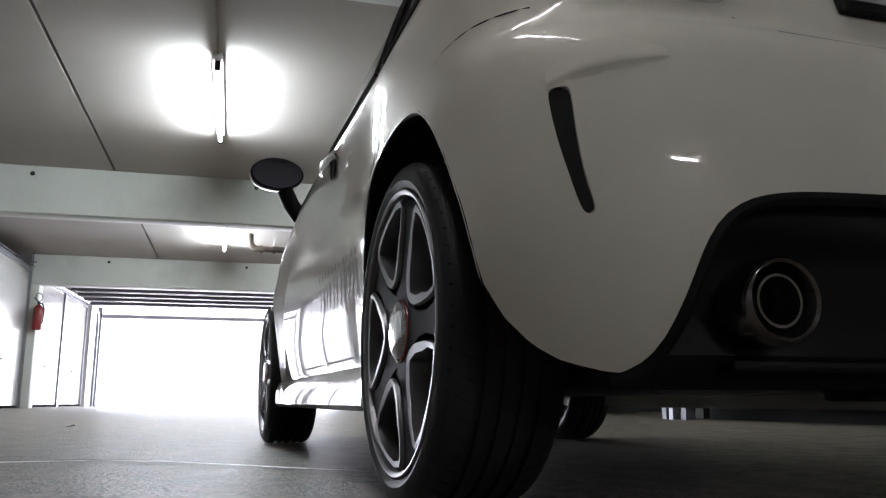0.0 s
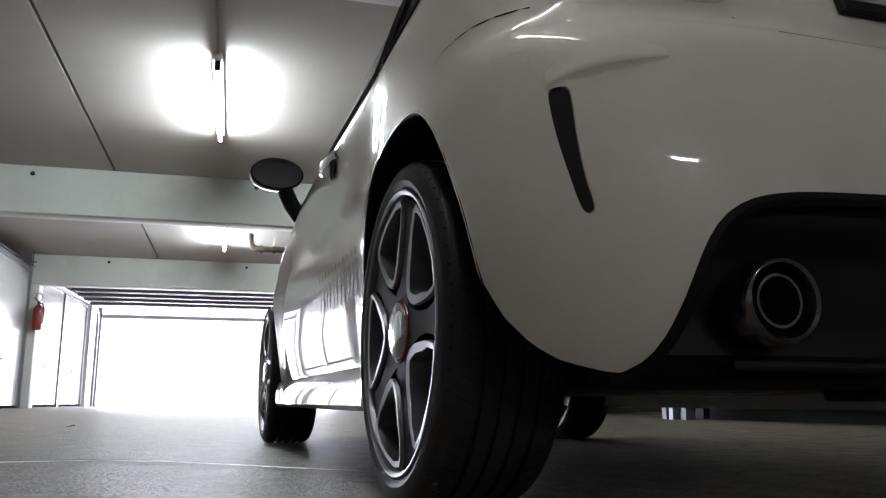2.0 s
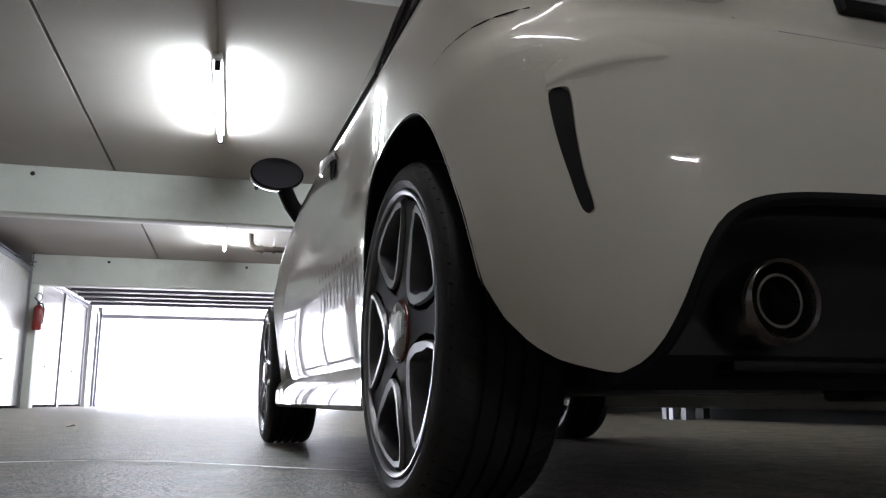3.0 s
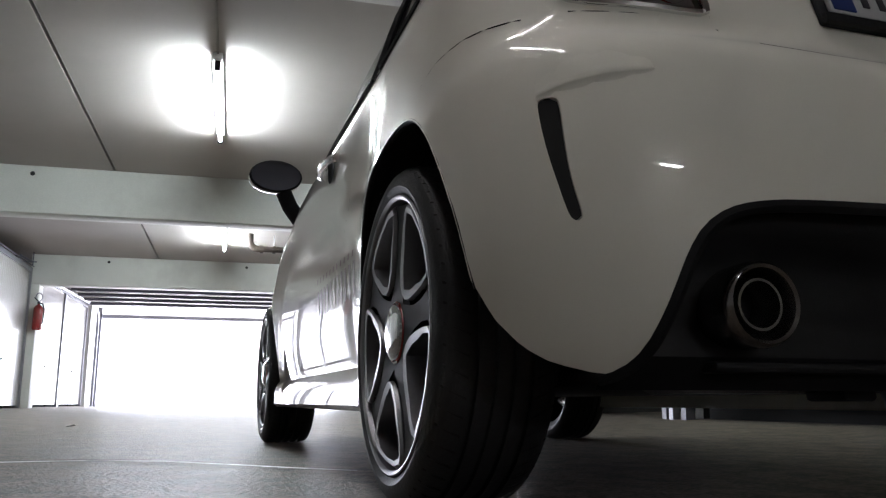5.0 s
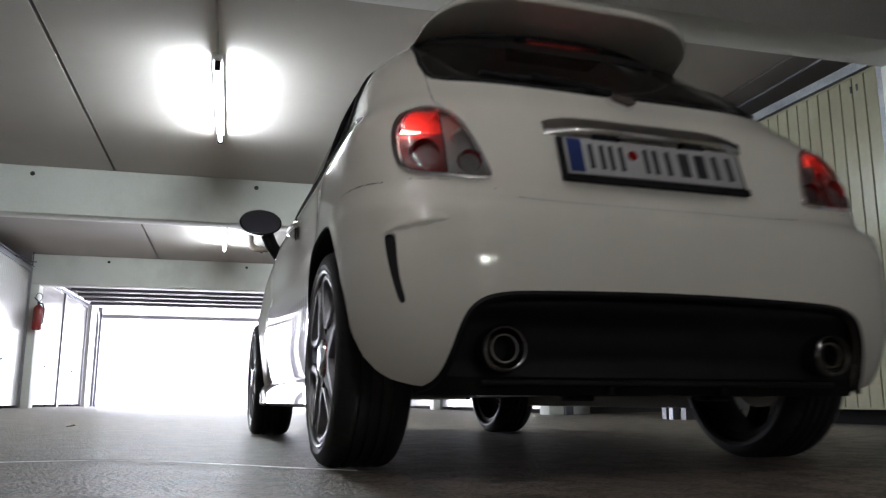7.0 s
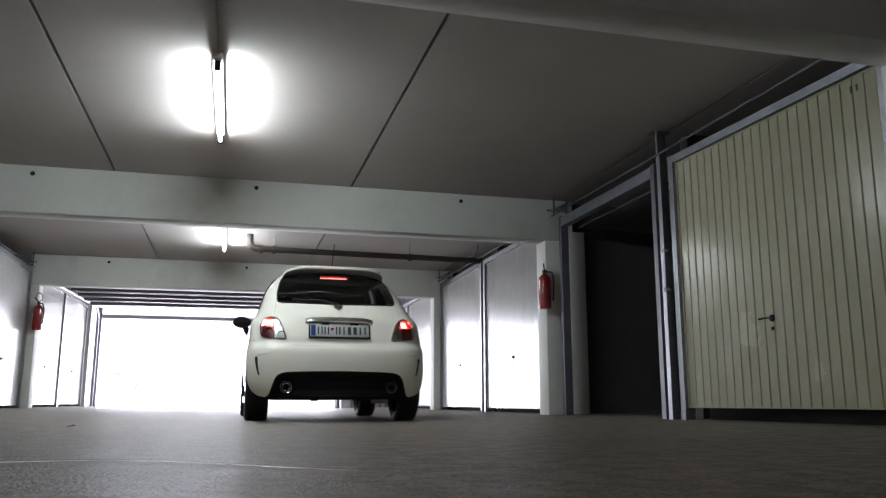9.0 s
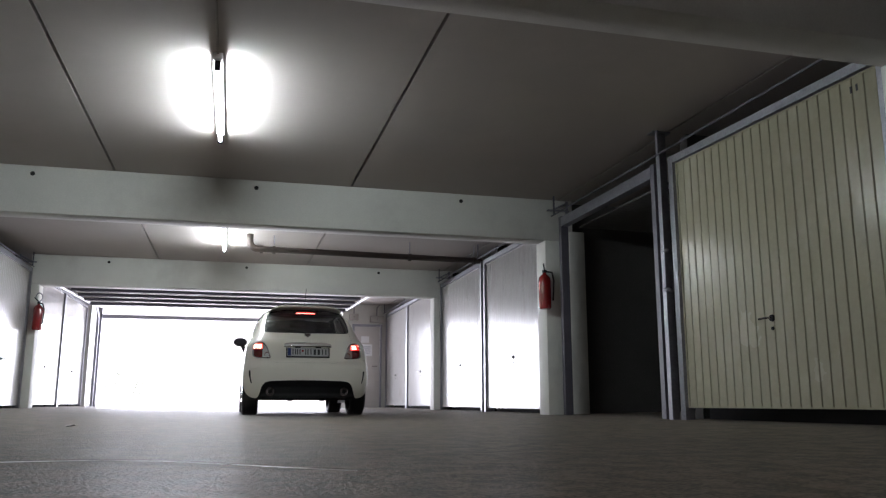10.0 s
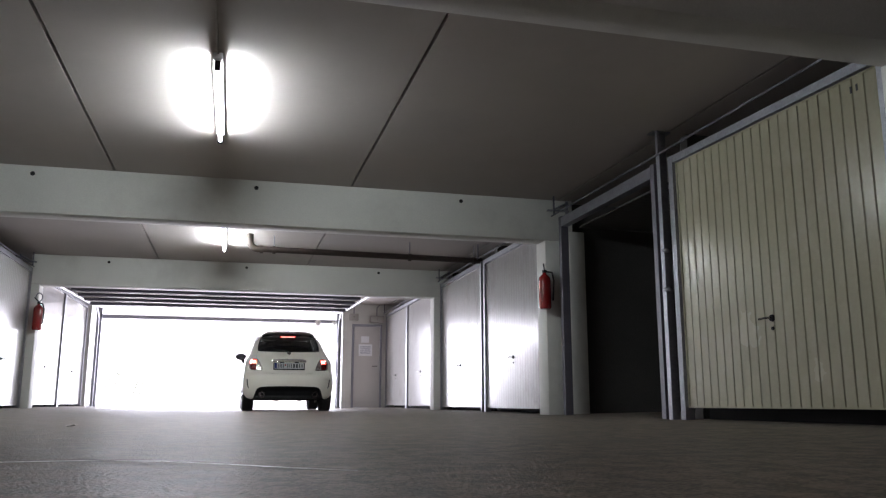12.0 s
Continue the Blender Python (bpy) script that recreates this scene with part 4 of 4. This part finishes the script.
def car_side(car, s):
    bm = bmesh.new()
    rows = []
    for i in range(30):
        y = 0.33 + (1.95 - 0.33) * i / 29
        x = side_x(y, 0.3)
        rows.append([(s * (x + a), y, z) for a, z in ((-0.06, 0.155), (0.0, 0.158), (0.012, 0.17), (0.012, 0.215), (0.002, 0.245), (-0.03, 0.285))])
    vs = sheet(bm, rows, True)
    bm.faces.new(vs[0]); bm.faces.new(vs[-1])
    part("side_skirt", bm, M_PAINT, car, "white side skirt between the wheels", 30)
    y, z = 0.83, 0.84
    x = side_x(y, z)
    bm = bmesh.new()
    pts = [(s * (x + 0.004 + 0.022 * math.sin(math.pi * t) ** 0.5), y - 0.11 + 0.22 * t, z) for t in (k / 12 for k in range(13))]
    tube(bm, pts, 0.013, 10)
    h = part("door_handle", bm, M_CHROME, car, "chrome door handle")
    bm = bmesh.new()
    lathe(bm, [(0.0, s * 0.001), (0.04, s * 0.001), (0.046, s * 0.004)], 20, "x", (s * x, y, z))
    part("recess", bm, M_GUN, h)
    # mirror
    bm = bmesh.new()
    ce = Vector((s * 0.82, 1.80, 1.06))
    rows = []
    for i in range(13):
        a = math.pi * i / 12
        r = math.sin(a) ** 0.6
        rows.append([(ce.x + s * 0.105 * r * math.cos(b), ce.y - 0.06 * math.cos(a), ce.z + 0.068 * r * math.sin(b) * (1.0 if math.sin(b) > 0 else 0.85)) for b in (2 * math.pi * k / 24 for k in range(24))])
    sheet(bm, rows, True)
    m = part("mirror", bm, M_PAINT, car, "door mirror with white shell and black stalk", 60)
    bm = bmesh.new()
    vs = [bm.verts.new((ce.x + s * 0.097 * math.cos(b), ce.y - 0.0605, ce.z + 0.060 * math.sin(b))) for b in (2 * math.pi * k / 28 for k in range(28))]
    bm.faces.new(vs)
    part("mirror_glass", bm, M_MIRROR, m, "dim reflecting mirror glass")
    part("mirror_housing", lathe(bmesh.new(), [(1.0, 0.0), (0.94, -0.012), (0.86, -0.006)], 28, "y", (0, 0, 0))[0], M_BLACK, m).matrix_basis = Matrix.Translation((ce.x, ce.y - 0.046, ce.z)) @ Matrix.Diagonal((0.104, 1, 0.066, 1))
    part("stalk", tube(bmesh.new(), [(s * 0.785, 1.79, 1.01), (s * 0.755, 1.80, 0.95), (s * 0.70, 1.82, 0.885)], 0.032, 12), M_BLACK, m, "black mirror stalk")
    # chequered door decal: a row of upright bars under a row of small squares
    for i in range(11):
        y = 0.40 + 0.05 * i
        x0 = side_x(y, 0.5) + 0.0012
        hgt = 0.085 - 0.001 * i
        bm = bmesh.new()
        sheet(bm, [[(s * (side_x(yy, zz) + 0.0012), yy, zz) for yy in (y, y + 0.026)] for zz in (0.415, 0.415 + hgt / 2, 0.415 + hgt)])
        part("decal_bar", bm, M_STRIPE, car)
        bm = bmesh.new()
        sheet(bm, [[(s * (side_x(yy, zz) + 0.0012), yy, zz) for yy in (y + 0.02, y + 0.038)] for zz in (0.512, 0.528)])
        part("decal_square", bm, M_STRIPE, car)
    # wheel wells
    for y in (0.0, 2.3):
        bm = bmesh.new()
        c = y + (ARCH[0] if y == 0 else 0)
        pts = [(c + 0.372 * math.cos(a), ARCH[1] + 0.372 * math.sin(a)) for a in (-0.25 + (math.pi + 0.22) * k / 30 for k in range(31))]
        sheet(bm, [[(s * (min(0.765, side_x(a, max(b, 0.16)) - 0.022) if xx > 0.5 else xx), a, b) for a, b in pts] for xx in (0.765, 0.45)])
        bm.faces.new([bm.verts.new((s * 0.45, a, b)) for a, b in pts])
        part("wheel_well", bm, M_GAP, car, "black wheel well liner")
        lip = []
        for k in range(41):
            a = -0.15 + (math.pi + 0.08) * k / 40
            yy, zz = c + (ARCH[2] + 0.002) * math.cos(a), ARCH[1] + (ARCH[2] + 0.002) * math.sin(a)
            lip.append((s * (side_x(yy, zz) - 0.006), yy, zz))
        part("arch_lip", tube(bmesh.new(), lip, 0.006, 6), M_BLACK, car)

def car_inside(car):
    part("underbody", boxed(-0.56, -0.46, 0.2, 0.56, 2.8, 0.23, 0.01), M_GAP, car, "black underbody")
    part("cabin_floor", boxed(-0.66, 0.3, 0.3, 0.66, 2.0, 0.33), M_INTERIOR, car)
    part("dashboard", boxed(-0.66, 1.72, 0.55, 0.66, 2.0, 0.98, 0.05), M_INTERIOR, car)
    part("parcel_shelf", boxed(-0.50, -0.30, 0.90, 0.50, 0.1, 0.93, 0.01), M_INTERIOR, car)
    for x in (-0.34, 0.34):
        for y, w, tag in ((0.85, 0.23, "front_seat"), (0.15, 0.26, "rear_seat")):
            bm = bmesh.new()
            box(bm, x - w, y - 0.02, 0.5, x + w, y + 0.1, 1.0 if tag == "front_seat" else 0.92, 0.04)
            box(bm, x - w, y + 0.1, 0.42, x + w, y + 0.55, 0.55, 0.04)
            st = part(tag, bm, M_INTERIOR, car, "dark cloth seat")
            part("headrest", boxed(x - 0.13, y - 0.03, 1.03, x + 0.13, y + 0.06, 1.22 if tag == "front_seat" else 1.1, 0.03), M_INTERIOR, st)
    pts = [(-0.34 + 0.18 * math.cos(a), 1.58 + 0.07 * math.sin(a), 0.93 + 0.17 * math.sin(a)) for a in (2 * math.pi * k / 24 for k in range(25))]
    part("steering_wheel", tube(bmesh.new(), pts, 0.015, 8), M_INTERIOR, car)
    part("interior_mirror", boxed(-0.12, 1.22, 1.26, 0.12, 1.25, 1.32, 0.01), M_INTERIOR, car)
    part("rear_axle", tube(bmesh.new(), [(-0.55, 0.0, 0.25), (0.55, 0.0, 0.25)], 0.04, 10), M_BLACK, car)
    for s in (-1, 1):
        part("silencer", boxed(s * 0.30 - 0.12, -0.44, 0.192, s * 0.30 + 0.12, -0.15, 0.30, 0.04), M_STEEL, car)
        part("tow_lug", boxed(s * 0.2 - 0.03, -0.46, 0.18, s * 0.2 + 0.03, -0.38, 0.2, 0.006), M_BLACK, car)

def car_wheel(car, x, y, s):
    """A wheel whose outer face looks towards s on the x axis; its origin is the hub, on the tyre's middle."""
    wh = new("wheel")
    wh.parent = car
    wh.matrix_basis = pose(x, y, R_TYRE)
    o = s * 0.1025
    # tyre with tread grooves
    prof = [(0.242, 0.086), (0.250, 0.097), (0.262, 0.102), (0.275, 0.100), (0.287, 0.094), (0.295, 0.084), (0.2985, 0.072)]
    tread = []
    for c in (0.045, 0.015):
        tread += [(R_TYRE, c + 0.006), (0.292, c + 0.005), (0.292, c - 0.005), (R_TYRE, c - 0.006)]
    half = prof + tread
    full = half + [(r, -a) for r, a in half[::-1]]
    bm = bmesh.new()
    lathe(bm, [(r, s * a) for r, a in full], 72, "x")
    ty = part("tyre", bm, M_RUBBER, wh, "black low-profile tyre", 30)
    bm = bmesh.new()
    for k in range(60):
        a = 2 * math.pi * k / 60
        rot = Matrix.Rotation(a, 4, "X")
        for sg in (-1, 1):
            vs = [rot @ Vector(p) for p in ((sg * 0.054, -0.004, 0.3006), (sg * 0.074, 0.006, 0.2992), (sg * 0.093, 0.012, 0.2885), (sg * 0.093, 0.016, 0.2885), (sg * 0.074, 0.010, 0.2992), (sg * 0.054, 0.0, 0.3006))]
            bm.faces.new([bm.verts.new(v) for v in vs])
    tagged(part("tread_pattern", bm, M_GAP, ty), kind="stuff")
    bm = bmesh.new()
    lathe(bm, [(0.242, -s * 0.085), (0.22, -s * 0.08), (0.214, 0.0), (0.218, s * 0.055), (0.230, s * 0.075), (0.234, s * 0.082)], 64, "x")
    part("rim_barrel", bm, M_GUN, wh)
    bm = bmesh.new()
    lathe(bm, [(0.234, s * 0.078), (0.240, s * 0.0905), (0.2475, s * 0.097), (0.2450, s * 0.1005), (0.241, s * 0.0995), (0.2375, s * 0.096), (0.2365, s * 0.09), (0.234, s * 0.078)], 72, "x")
    part("rim_lip", bm, M_ALLOY, wh, "bright machined rim edge")
    # five petal openings between dark spokes, each edged with a bright machined band
    def petal(k, shrink):
        pts = []
        for r, w in ((0.076, 0.0), (0.080, 0.018), (0.096, 0.038), (0.122, 0.057), (0.152, 0.075), (0.176, 0.086), (0.192, 0.083), (0.203, 0.055), (0.207, 0.0)):
            pts.append((max(0.0, w - shrink), r + (shrink if r < 0.15 else -shrink if r > 0.19 else 0)))
        full_pts = pts + [(-w, r) for w, r in pts[-2:0:-1]]
        a = 2 * math.pi * (k + 0.264) / 5
        return [(1.125 * (r * math.sin(a) + w * math.cos(a)), 1.125 * (r * math.cos(a) - w * math.sin(a))) for w, r in full_pts]
    for k in range(5):
        bm = bmesh.new()
        outer_p, inner_p = petal(k, 0.0), petal(k, 0.011)
        face, lip2, deep = s * 0.095, s * 0.088, s * 0.045
        rings = [[(lip2, a, b) for a, b in outer_p], [(face, a * 0.985, b * 0.985) for a, b in petal(k, 0.002)], [(face - s * 0.0015, a, b) for a, b in inner_p], [(deep, a, b) for a, b in petal(k, 0.014)]]
        sheet(bm, rings, True)
        part("spoke_edge", bm, M_ALLOY, wh, "bright machined spoke edge")
    bm = bmesh.new()
    for k in range(5):
        a = 2 * math.pi * (k + 0.764) / 5
        sp = []
        for r, w in ((0.05, 0.040), (0.085, 0.028), (0.12, 0.020), (0.16, 0.018), (0.195, 0.024), (0.218, 0.040), (0.228, 0.060)):
            sp.append((w, r))
        poly = sp + [(-w, r) for w, r in sp[::-1]]
        poly = [(r * math.sin(a) + w * math.cos(a), r * math.cos(a) - w * math.sin(a)) for w, r in poly]
        prism(bm, poly, s * 0.05, s * 0.0885, "x")
    part("spokes", bm, M_GUN, wh, "dark painted spokes")
    bm = bmesh.new()
    lathe(bm, [(0.088, s * 0.05), (0.085, s * 0.084), (0.06, s * 0.0885), (0.0, s * 0.0885)], 40, "x")
    part("hub", bm, M_GUN, wh)
    bm = bmesh.new()
    lathe(bm, [(0.0565, s * 0.0888), (0.056, s * 0.0905), (0.053, s * 0.0915), (0.052, s * 0.0905)], 40, "x")
    part("cap_ring", bm, M_RED, wh, "red hub cap ring")
    bm = bmesh.new()
    lathe(bm, [(0.0515, s * 0.0885), (0.05, s * 0.095), (0.043, s * 0.099), (0.025, s * 0.102), (0.0, s * 0.103)], 32, "x")
    part("hub_cap", bm, M_CHROME, wh, "chrome hub cap")
    bm = bmesh.new()
    lathe(bm, [(0.0, s * 0.0), (0.14, s * 0.0), (0.14, s * 0.02), (0.0, s * 0.022)], 40, "x")
    part("brake_disc", bm, M_STEEL, wh)
    return wh

def build_car():
    car = thing("car", "creamy white three-door hatchback with black diffuser, driving off", "car")
    car_body(car)
    panes = car_glass(car)
    car_seams(car)
    car_diffuser(car)
    for s in (-1, 1):
        car_lamp(car, s)
        car_side(car, s)
        bm = skin_patch([(s * x, z) for x, z in VENT], on_rear, -0.004, 4, 28)
        # the fin that sweeps from the slot's top into the bumper
        rows = []
        for u, z in resample([(-0.728, 0.560), (-0.70, 0.573), (-0.655, 0.583), (-0.59, 0.591)], 24):
            f = math.sin(math.pi * min(1.0, 0.08 + 0.92 * (u + 0.728) / 0.138)) ** 0.7
            rows.append([on_rear(s * u, z + dz * (0.15 + 0.85 * f), up * f - 0.001 * (1 - f)) for dz, up in ((0.036, -0.001), (0.022, 0.0008), (0.008, 0.0026), (0.0, 0.0042), (-0.002, 0.0030), (-0.006, 0.0008), (-0.012, -0.001))])
        fin = bmesh.new()
        sheet(fin, rows)
        part("bumper_crease", fin, M_PAINT, car, "", 60)
        part("bumper_vent", bm, M_GAP, car, "black vertical slot in the bumper")
    car_plate(car)
    car_spoiler(car)
    car_inside(car)
    wheels = [car_wheel(car, s * 0.686, y, s) for y in (0.0, 2.3) for s in (-1, 1)]
    for s in (-1, 1):
        part("headlamp", lathe(bmesh.new(), [(0.0, 0.02), (0.07, 0.012), (0.085, -0.02)], 24, "y", (s * 0.52, front_y(0.52, 0.68) + 0.0, 0.68))[0], M_CLEARLENS, car, "round headlamp")
        part("front_lamp", lathe(bmesh.new(), [(0.0, 0.01), (0.045, 0.006), (0.05, -0.02)], 20, "y", (s * 0.52, front_y(0.52, 0.45), 0.45))[0], M_CLEARLENS, car)
    return car, wheels

# ---- build ----
build_floor()
build_ceiling()
build_beams()
build_shell()
build_doors()
build_open_lockup()
build_rails()
build_tube_light(5.6, 7.25)
build_tube_light(11.1, 12.8)
build_tube_light(0.05, 1.7, mat=M_OLDTUBE)
build_tube_light(-8.5, -7.0, 1.45, -90, M_TWIN)
build_pipe()
build_extinguisher(pose(3.53, 8.787, 1.26), False)
build_extinguisher(pose(-3.11, 14.337, 1.34), True)
build_exit()
build_yard()
_t = thing("dead_twig", "small dark dry twig lying on the concrete", "twig", at=pose(-1.0, 5.8, floor_z(-1.0, 5.8)))
part("stem", tube(bmesh.new(), [(-0.025, 0, 0.003), (0.0, 0.007, 0.006), (0.028, 0.003, 0.01)], 0.003, 6), M_PIPE, _t)
part("leaf", tube(bmesh.new(), [(0.0, 0.007, 0.006), (0.018, 0.018, 0.012)], 0.005, 6), M_RUST, _t)
CAR, WHEELS = build_car()

TRAVEL = [(0.0, 1.418), (3.4, 1.4185), (4.2, 1.434), (4.8, 1.452), (5.0, 1.457), (5.5, 1.472), (6.0, 1.533), (6.5, 1.79), (7.0, 2.334), (7.2, 2.634), (8.8, 7.03), (9.0, 7.659), (9.5, 9.38), (10.0, 10.91), (10.5, 12.28), (11.0, 13.33), (11.5, 14.24), (12.0, 15.12)]
ACROSS = [(1.418, 1.054), (1.533, 1.054), (1.79, 1.046), (2.334, 1.022), (2.634, 1.005), (4.7, 0.945), (7.66, 0.913), (9.4, 0.919), (12.3, 0.945), (15.14, 0.985)]
HEADING = [(1.418, 3.22), (1.533, 3.45), (1.79, 3.47), (2.334, 3.18), (2.634, 2.87), (4.7, 1.4), (7.66, 0.12), (9.4, 0.1), (12.3, 0.0), (15.14, -0.1)]

def motions():
    go, across, heading = curve_through(TRAVEL), curve_through(ACROSS), curve_through(HEADING)
    times = [0.0, 1.7, 3.4] + [round(3.5 + 0.1 * i, 2) for i in range(86)]
    rows, turn = [], [[] for _ in WHEELS]
    for t in times:
        y = go(t)
        x, a = across(y), heading(y)
        f = (x - 2.3 * math.sin(radians(a)), y + 2.3 * math.cos(radians(a)))
        zr, zf = floor_z(x, y), floor_z(*f)
        pitch = math.degrees(math.atan2(zf - zr, 2.3))
        rows.append((t, pose(x, y, zr, pitch, 0, a)))
        roll = -math.degrees((y - 1.418) / R_TYRE)
        for i, (wx, wy) in enumerate(((-0.686, 0.0), (0.686, 0.0), (-0.686, 2.3), (0.686, 2.3))):
            turn[i].append((t, pose(wx, wy, R_TYRE) @ Matrix.Rotation(radians(roll), 4, "X")))
    walk(CAR, rows)
    for w, r in zip(WHEELS, turn):
        walk(w, r)

motions()
